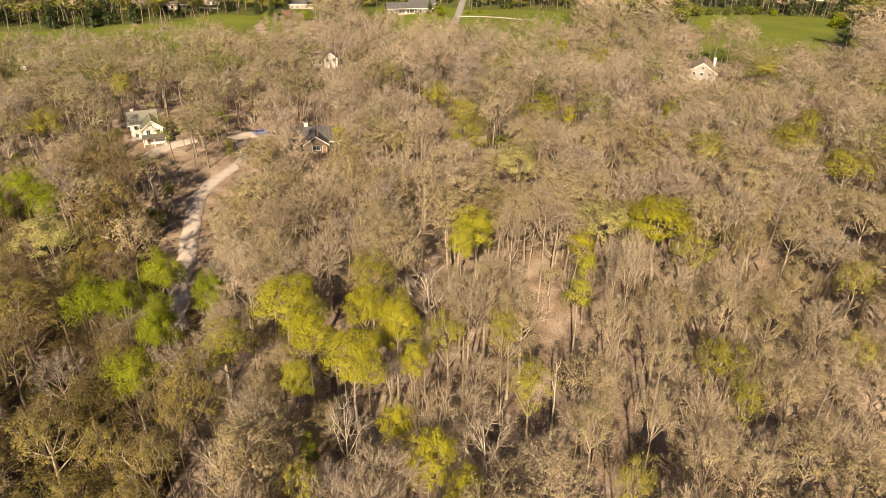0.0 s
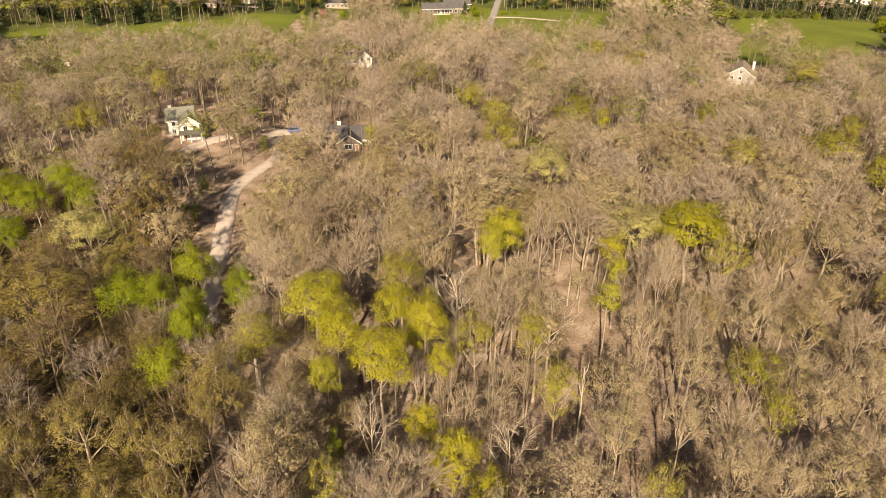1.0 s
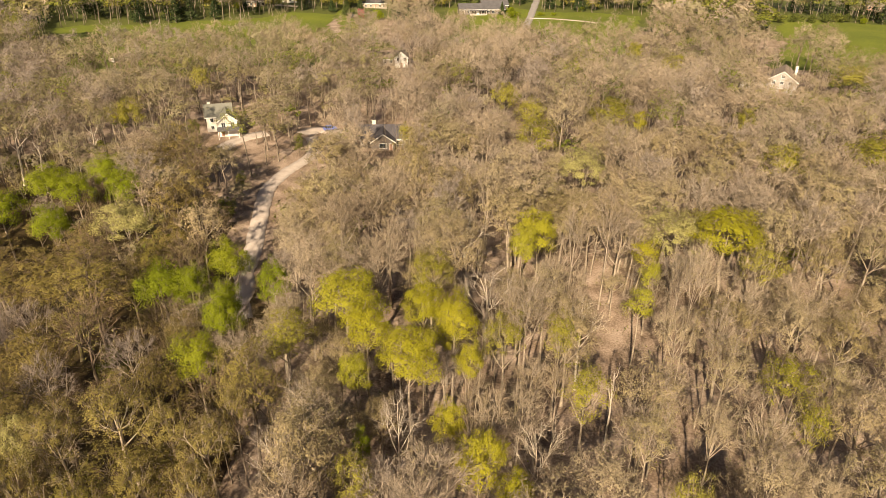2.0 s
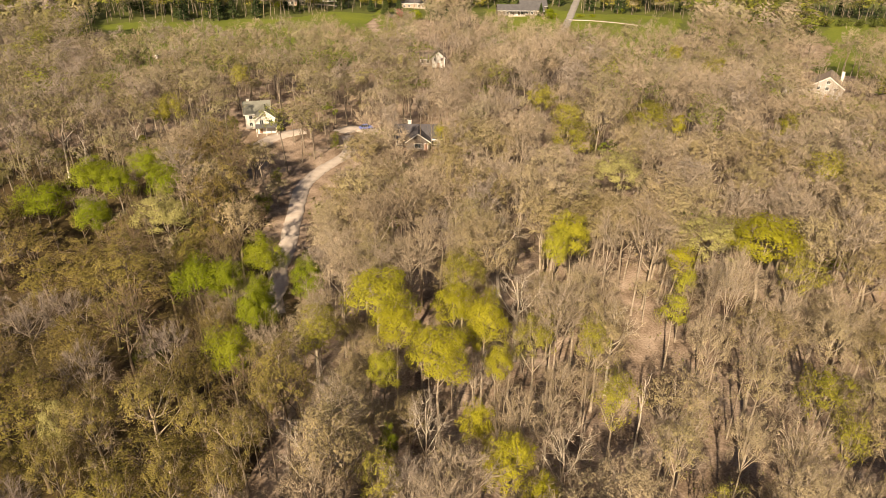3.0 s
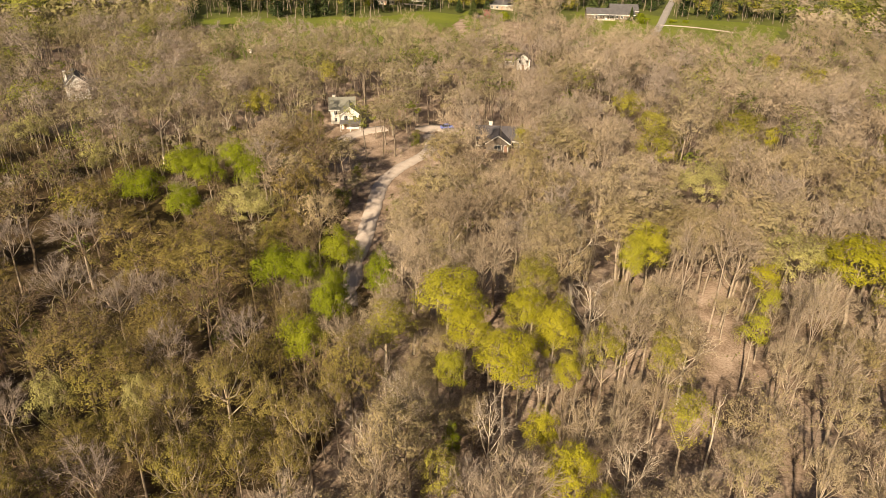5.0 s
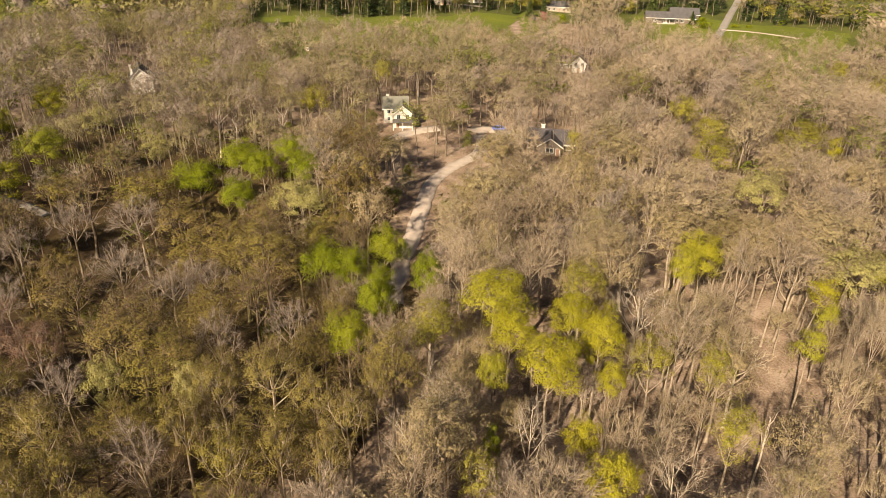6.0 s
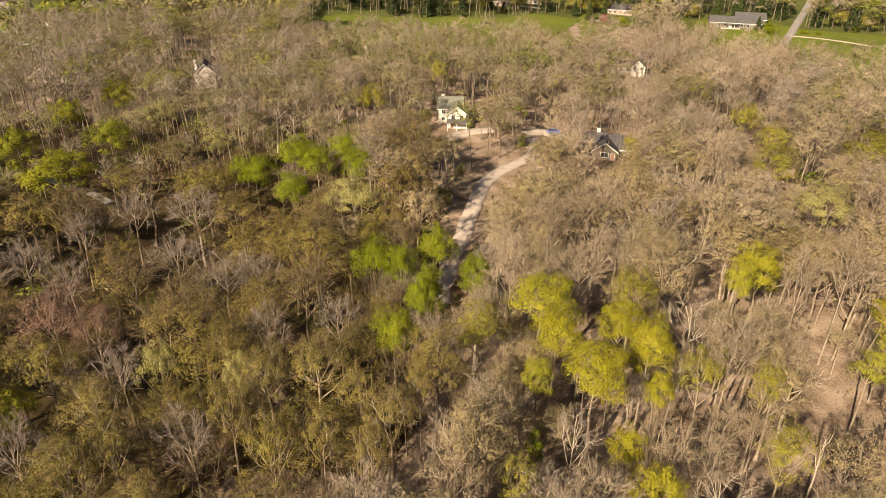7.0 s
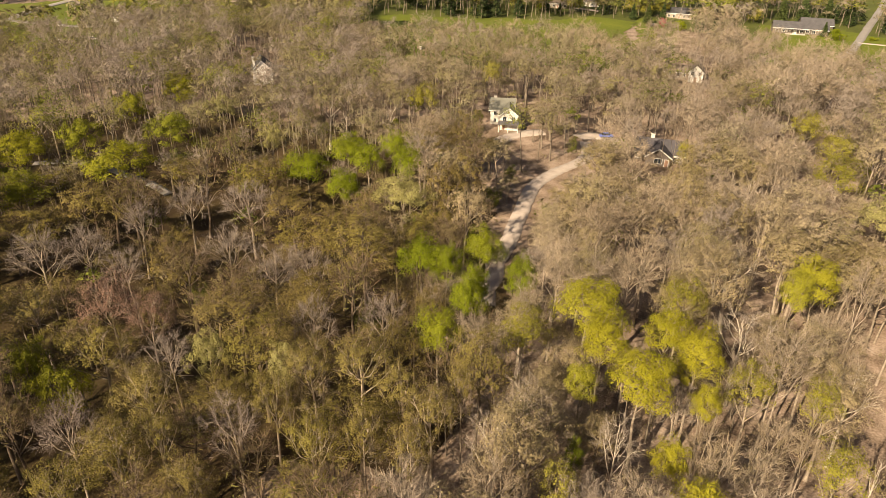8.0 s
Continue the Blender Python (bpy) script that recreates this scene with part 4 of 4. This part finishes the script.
# the woods: an uneven grid of trees, nearer ones as things, the rest as one wood
SPACING = 5.9
near_bare, near_buds, near_dark, near_tall, near_tan, far_trees = [], [], [], [], [], []
for gy in np.arange(-260, 640, SPACING):
    for gx in np.arange(-520, 420, SPACING):
        x, y = gx + rng.uniform(-0.46, 0.46) * SPACING, gy + rng.uniform(-0.46, 0.46) * SPACING
        k1, k2, k3, k4 = rng.uniform(0, 1, 4)
        d, b = math.hypot(x, y), math.degrees(math.atan2(x, y))
        seen = -92 < b < 44
        if d > 520 or (not seen and (d > 85 or k1 < 0.3)) or d < 32:
            continue
        if k1 < 0.07 or on_road(x, y) or any(math.hypot(x - bx, y - by) < br for bx, by, br in BUILT):
            continue
        if any(abs(x - nx) < nr + 0.5 and abs(y - ny) < nr + 0.5 for nx, ny, nr, nh in named):
            continue
        if any(wedge(np.float64(x), np.float64(y), b0 - 1, b1 + 1, d0 - 2, d1) for b0, b1, d0, d1 in FIELDS):
            continue
        if d > 205 and k2 > 0.86:
            continue
        if -108 < x < -58 and 118 < y < 192 and k1 < 0.22:        # thin woods west of the drive
            continue
        opened = glade(x, y)
        if opened is not None and k4 > opened:
            continue
        opened = opened is not None
        patch = math.sin(x / 37 + 1.0) + math.sin(y / 29 + x / 53) + 0.8 * math.sin(x / 11 - y / 14)
        bare = k2 < 0.5 + 0.16 * patch or opened or (-2 < x < 52 and 48 < y < 112 and k2 < 0.6)
        ht = (17.5 + 7.0 * k3 + 1.2 * patch) * (0.65 if k4 < 0.16 else 1.0)
        w = (5.2 + 4.6 * k4 + 0.1 * ht) * (0.6 if opened else 1.0)
        upright = -6 < x < 52 and 44 < y < 118 and bare
        if upright:
            ht, w = ht * 1.08 + 1.5, w * 0.9
        full = ht
        for nx, ny, nr, nh in named:        # trees between the camera and the leafy ones are cut low to keep those in view
            nd = math.hypot(nx, ny)
            ahead = nd - (x * nx + y * ny) / nd
            if nh > 8 and 0 < ahead < 28 and abs(x * ny - y * nx) / nd < nr + 2.0:
                ht = min(ht, (0.6 if bare else 0.5) * nh + ahead * 62 / nd)
        ht = min(ht, headroom(x, y, w / 2, k1 if bare else 1.0))
        w *= (ht / full) ** 0.8
        if ht < 5.5:
            continue
        tint = (0.5 + 0.12 * patch + 1.7 * k3 + 0.9 * k4) % 1.0
        shade_tone = b < -21 and d > 60 and k4 < 0.55        # darker copies of the trees stand in for shade to the west
        if (b < -36 and d > 120) or (shade_tone and d > 180):        # western woods: more olive buds, with tints darkened in place of shade
            tint = tint * 0.14 + (0.0 if k3 < 0.45 else 0.43)
            bare = bare and k3 > 0.6
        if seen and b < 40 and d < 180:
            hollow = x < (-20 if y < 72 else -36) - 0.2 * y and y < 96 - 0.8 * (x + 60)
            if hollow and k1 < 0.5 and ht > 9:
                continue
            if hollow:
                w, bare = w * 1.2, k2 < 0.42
            (near_tall if upright else near_dark if (hollow or shade_tone) and bare else near_tan if hollow or shade_tone else near_bare if bare else near_buds).append((x, y, ht, w, d, tint))
        else:
            far_trees.append((x, y, ht, w, bare, tint, k4))

for lst, bare in ((near_bare, True), (near_buds, False), (near_dark, True), (near_tall, True), (near_tan, False)):
    lst.sort(key=lambda r: r[4])
    far_trees += [(x, y, ht, w, bare, tint, 0.5) for x, y, ht, w, d, tint in lst[330:]]

for name, lst, bark, twig, bud, twigs, leaves, label, group in (
        ("tall_bare_tree", near_tall[:330], M_LIGHT_BARK, M_TWIG, M_BUD, 14, 500, "tall straight tree with light bark and a high bare crown", "tall bare trees"),
        ("tan_budding_tree", near_tan[:330], M_DARK_BARK, M_SHADE_TWIG, M_TAN_BUD, 4, 4600, "woodland tree with rounded clumps of tan-olive buds", "tan budding trees"),
        ("dark_barked_tree", near_dark[:330], M_DARK_BARK, M_SHADE_TWIG, M_SHADE_BUD, 14, 900, "dark-barked woodland tree, darkened further for shade, with a thin mauve-brown crown", "dark-barked trees"),
        ("bare_tree", near_bare[:330], M_BARK, M_TWIG, M_TWIG, 14, 900, "leafless grey-brown woodland tree with fine twigs", "bare woodland trees"),
        ("budding_tree", near_buds[:330], M_BARK, M_TWIG, M_BUD, 5, 4200, "woodland tree with tan and olive opening buds", "budding woodland trees")):
    protos = [plant(name, grow(100 + 7 * i + len(name), 19, 8, 130 if i < 3 else 80, twigs if i < 3 else twigs + 2, leaves if i < 3 else leaves // 2, 0.16 if i < 3 else 0.24, 7,
                               twig_w=0.036 if i < 3 else 0.05, clump=0.1, thin=0.8 if name == "tall_bare_tree" else 1.0, tall=0.5 + 0.09 * (i % 3), slim=1.25 if leaves > 1500 else 2.2, inner=0.3 if leaves > 1500 else 0.5), bark, twig, bud, label, "tree", group) for i in range(6)]
    last = {}
    for i, (x, y, ht, w, d, tint) in enumerate(lst):
        m = spot(x, y, float(rng.uniform(0, 360)), w / 8, ht / 19)
        if i < 6:
            last[i] = m
        else:
            copy_thing(protos[(i * 5 + int(w * 10)) % 3 + (3 if d > 120 else 0)], m)
    for i, m in last.items():
        protos[i].matrix_basis = m


# low young trees under and between the tall ones
under = []
for k in range(1700):
    b, d, q = radians(rng.uniform(-66, 38)), math.sqrt(rng.uniform(60 ** 2, 335 ** 2)), float(rng.uniform(0, 1))
    x, y = math.sin(b) * d, math.cos(b) * d
    if x < -36 - 0.2 * y and y < 96 - 0.8 * (x + 60) and q < 0.85:        # the hollow's floor is left open so its darkened sheet shows
        continue
    if not (on_road(x, y) or glade(x, y) is not None or any(math.hypot(x - bx, y - by) < br for bx, by, br in BUILT)):
        if headroom(x, y, 3.0, 1.0) > 11:
            under.append((x, y, d, q))


# farther trees: simple grown shapes joined into one wood
def far_shapes(kind, n, rough=0):
    out = []
    for i in range(n):
        if kind == "needle":
            (a, b), (c, d, e) = conifer(300 + i, 15, 7, 260, 0.95)
        else:
            sp, lv, sl = {"bare": (9, 300, 2.2), "bud": (4, 500, 1.6), "green": (1, 480, 1.2)}[kind]
            seed = 200 + i * 3 + len(kind)
            if rough == 2:
                (a, b), (c, d, e) = grow(seed, 18, 8, 9, sp // 3 + 1, lv // 4, 0.9, 3, 0.2, 0.2, 0.25, 0.7, (3, 3, 3, 0), 0.45, sl)
            elif rough == 1:
                (a, b), (c, d, e) = grow(seed, 18, 8, 30, sp, lv, 0.29, 4, 0.07, 0.17, 0.14, 0.8, (3, 3, 3, 0), 0.46 + 0.07 * (i % 3), sl)
            else:
                (a, b), (c, d, e) = grow(seed, 18, 8, 44, sp, int(lv * 1.6), 0.26, 5, 0.06, 0.16, 0.13, 0.9, (3, 3, 3), 0.48 + 0.07 * (i % 3), sl)
        out.append((np.concatenate([a, c]), np.concatenate([b, d + len(a)]), np.concatenate([np.zeros(len(b), int), 1 + e]), len(a)))
    return out


SHAPES = {"bare": far_shapes("bare", 6), "bud": far_shapes("bud", 6), "green": far_shapes("green", 4), "needle": far_shapes("needle", 2)}
MIDDLE = {k: far_shapes(k, 5, 1) for k in SHAPES}
ROUGH = {k: far_shapes(k, 4, 2) for k in SHAPES}
MAT_OF = {"bare": (0, 1, 1), "bud": (0, 1, 2), "green": (0, 1, 3), "needle": (0, 1, 4)}
vs, fs, mi, ti, base = [], [], [], [], 0
for n, (x, y, ht, w, bare, tint, k) in enumerate(far_trees):
    d = math.hypot(x, y)
    kind = "bare" if bare else "bud"
    if k > 0.955 or (d > 380 and k > 0.6) or (x < -0.72 * y and k > 0.88):
        kind = "green"
    if d > 400 and 0.30 < k < 0.42:
        kind = "needle"
    ahead = y > 0 and -82 < math.degrees(math.atan2(x, y)) < 46
    pool = ROUGH if not ahead or d > 352 else SHAPES if d < 225 else MIDDLE
    v, f, m, _ = pool[kind][n % len(pool[kind])]
    if 200 < d <= 385:
        w *= 1.15
    if d > 385:        # garden trees past the meadows are lower and wider
        ht, w = ht * 0.68, w * 1.1
    a = n * 2.399
    ca, sa = math.cos(a) * w / 8, math.sin(a) * w / 8
    g = float(land(x, y))
    vs.append(np.c_[v[:, 0] * ca - v[:, 1] * sa + x, v[:, 0] * sa + v[:, 1] * ca + y, v[:, 2] * ht / 18 + g])
    fs.append(f + base)
    mi.append(np.array(MAT_OF[kind])[m])
    ti.append(np.full(len(v), tint))
    base += len(v)
for x, y, d, k in under:
    pool = (SHAPES if d < 135 else ROUGH)["bare" if k < 0.45 or d < 135 else "bud" if k < 0.92 else "green"]
    v, f, m, _ = pool[int(k * 1000) % len(pool)]
    a, sc, hz = k * 97, 0.5 + 0.35 * k, 0.36 + 0.34 * ((k * 13) % 1)
    ca, sa = math.cos(a) * sc, math.sin(a) * sc
    vs.append(np.c_[v[:, 0] * ca - v[:, 1] * sa + x, v[:, 0] * sa + v[:, 1] * ca + y, v[:, 2] * hz + float(land(x, y))])
    fs.append(f + base)
    mi.append(np.array(MAT_OF["bare" if k < 0.45 or d < 135 else "bud" if k < 0.92 else "green"])[m])
    ti.append(np.full(len(v), (k * 7) % 1))
    base += len(v)
me = mesh_from("far_woods", np.concatenate(vs), np.concatenate(fs), [M_FAR_BARK, M_FAR_TWIG, M_FAR_BUD, M_FAR_GREEN, M_FAR_NEEDLE], np.concatenate(mi))
me.attributes.new("tint", "FLOAT", "POINT").data.foreach_set("value", np.concatenate(ti).astype(np.float32))
tagged(new("far_woods", me), "far spring woods of bare and budding trees", "woods", kind="stuff")


# undergrowth on the forest floor: saplings, brush and fallen sticks
urng = np.random.default_rng(5)
n = 5200
ub, ud = np.radians(urng.uniform(-66, 38, n)), np.sqrt(urng.uniform(45 ** 2, 200 ** 2, n))
ux, uy = np.sin(ub) * ud, np.cos(ub) * ud
bare_floor = (ux < -36 - 0.2 * uy) & (uy < 96 - 0.8 * (ux + 60)) & (urng.random(n) < 0.8)
ok = np.array([not on_road(a, b) for a, b in zip(ux, uy)]) & ~bare_floor
base_pts = np.c_[ux, uy, land(ux, uy)][ok]
n = len(base_pts)
p0 = np.repeat(base_pts, 7, axis=0) + np.c_[urng.normal(0, 0.35, (7 * n, 2)), np.zeros(7 * n)]
dr = unit(urng, 7 * n, 1.6)
dr[:, 2] = np.abs(dr[:, 2])
ln = np.repeat(urng.uniform(0.6, 3.2, n), 7) * urng.uniform(0.5, 1.1, 7 * n)
v1, f1 = blades(urng, p0, dr, ln, 0.06)
pick = urng.random(7 * n) < 0.75
v2, f2 = flecks(urng, (p0 + dr * ln[:, None] * urng.uniform(0.5, 1, (7 * n, 1)))[pick], 0.26)
sticks = np.c_[urng.uniform(-120, 90, 900), urng.uniform(40, 170, 900)]
sp = np.c_[sticks, land(sticks[:, 0], sticks[:, 1]) + 0.08]
sd = unit(urng, 900)
sd[:, 2] *= 0.05
v3, f3 = blades(urng, sp, sd, urng.uniform(1.5, 7, 900), 0.28)
me = mesh_from("undergrowth", np.concatenate([v1, v2, v3]), np.concatenate([f1, f2 + len(v1), f3 + len(v1) + len(v2)]), [M_FAR_TWIG, M_FAR_BUD, M_FAR_GREEN],
               np.r_[np.zeros(len(f1), int), np.where(np.repeat(urng.random(n) < 0.4, 7)[pick], 2, 1), np.zeros(len(f3), int)])
me.attributes.new("tint", "FLOAT", "POINT").data.foreach_set("value", urng.uniform(0, 1, len(me.vertices)).astype(np.float32))
tagged(new("undergrowth", me), "thin saplings, brush and fallen sticks on leaf litter", "undergrowth", kind="stuff")


# ---- evergreens, hedges and shrubs ----
def row_of(name, places, protos):
    pr, W0, H0 = protos
    for i, (x, y, ht, w) in list(enumerate(places))[::-1]:
        m = spot(x, y, 50.0 * i, w / W0, ht / H0)
        if i == 0:
            pr.matrix_basis = m
        else:
            copy_thing(pr, m)


row_of("evergreen", ((252, 462, 17, 9), (262, 468, 18, 10), (270, 462, 16, 9), (-35, 458, 15, 9), (-24, 461, 17, 10), (-12, 463, 16, 9), (0, 462, 15, 8), (-10, 425, 8, 5), (-98, 404, 11, 7),
                     (-91, 409, 12, 7), (-108, 410, 9, 6), (-325, 180, 13, 7), (-310, 190, 12, 6), (-150, 404, 7, 5), (-210, 372, 6, 5), (-222, 383, 6, 5), (-255, 360, 7, 6)),
       (plant("evergreen_tree", conifer(91, 16, 8, 1500, 0.75), M_DARK_BARK, M_NEEDLE, M_NEEDLE, "dark green conifer with layered branches", "tree", "evergreen trees"), 8, 16))
row_of("hedge", tuple((140 + 9.0 * k + 1.5 * math.sin(5 * k), 424 + 3.6 * k, 3.5 + 1.6 * abs(math.sin(2.2 * k)), 6 + 2 * abs(math.sin(1.7 * k))) for k in range(9)),
       (plant("hedge_bush", bush(92, 4, 6, 900, 0.5), M_DARK_BARK, M_HEDGE, M_HEDGE, "rounded dark green bush at a meadow's edge", "bush", "hedge bushes"), 6, 4))
row_of("garden_bush", ((199, 440, 4, 4), (12, 430, 2, 5), (20, 432, 2, 4), (38, 452, 4, 4), (-2, 420, 4, 8), (-4, 436, 3, 7), (-79, 399, 6, 8), (-200, 392, 4, 5), (-168, 418, 4, 6), (230, 420, 6, 9), (218, 398, 6, 9)),
       (plant("garden_bush", bush(93, 4, 6, 700, 0.5), M_DARK_BARK, M_GREEN, M_GREEN, "loose green garden bush on a lawn", "bush", "garden bushes"), 6, 4))
row_of("garden_tree", tuple((-232 + 17.0 * k + 5 * math.sin(3.1 * k), 392 + 0.28 * (17.0 * k) + 4 * math.cos(2.3 * k), 8 + 3 * abs(math.sin(1.9 * k)), 9 + 3 * abs(math.cos(1.3 * k))) for k in range(9))
       + ((-60, 452, 10, 11), (-48, 447, 9, 10), (30, 462, 11, 11), (45, 458, 10, 12), (62, 466, 11, 11), (-72, 436, 9, 10), (-104, 424, 9, 9)),
       (plant("garden_tree", grow(96, 10, 10, 40, 2, 1500, 0.45, 6, 0.07, 0.12, 0.2), M_DARK_BARK, M_TWIG, M_OLIVE, "low spreading garden tree with olive-green leaves", "tree", "garden trees"), 10, 10))
row_of("white", ((-55.2, 121.5, 4.4, 4.2),), (plant("blossoming_bush", bush(94, 4, 4, 900, 0.3), M_BARK, M_WHITE_BLOSSOM, M_WHITE_BLOSSOM, "white blossoming bush beside a driveway", "bush"), 4, 4))
row_of("red", ((-87.6, 397, 6.0, 3.6),), (plant("red_shrub", bush(95, 4, 4, 700, 0.35), M_BARK, M_RED_BLOSSOM, M_RED_BLOSSOM, "red flowering shrub at a garden edge", "bush"), 4, 4))


# ---- poles ----
def pole(x, y, height, label):
    p = thing("utility_pole", x, y, 0, label, "pole")
    bm = bmesh.new()
    bmesh.ops.create_cone(bm, cap_ends=True, segments=10, radius1=0.17, radius2=0.12, depth=height + 0.6, matrix=Matrix.Translation((0, 0, height / 2 - 0.3)))
    part("shaft", bm, M_BARK, p)
    part("crossarm", boxed(-1.1, -0.06, height - 0.9, 1.1, 0.06, height - 0.76), M_BARK, p)
    for k in (-0.95, 0.95):
        part("insulator", boxed(k - 0.06, -0.06, height - 0.76, k + 0.06, 0.06, height - 0.55, bevel=0.02), M_STONE, p)
    return p


pole(197, 444, 12, "tall wooden utility pole on a meadow")
pole(14, 452, 10, "wooden utility pole beside a country road")
# stands for an unidentified white square; box, pole and opening are made up
p = thing("nest_box_pole", -140, 229.7, 0, "white box of unknown use on a tall thin pole", "nest box")
part("shaft", boxed(-0.06, -0.06, -0.4, 0.06, 0.06, 14.0), M_BARK, p)
bx = part("box", boxed(-0.45, -0.4, 14.0, 0.45, 0.4, 14.9, bevel=0.03), M_WHITE, p)
part("lid", prism(-0.55, 0.55, -0.5, 0.5, 14.9, 14.95, 0.25), M_TRIM, bx)
part("front_patch", boxed(-0.12, -0.415, 14.3, 0.12, -0.403, 14.55), M_DARK_BARK, bx)
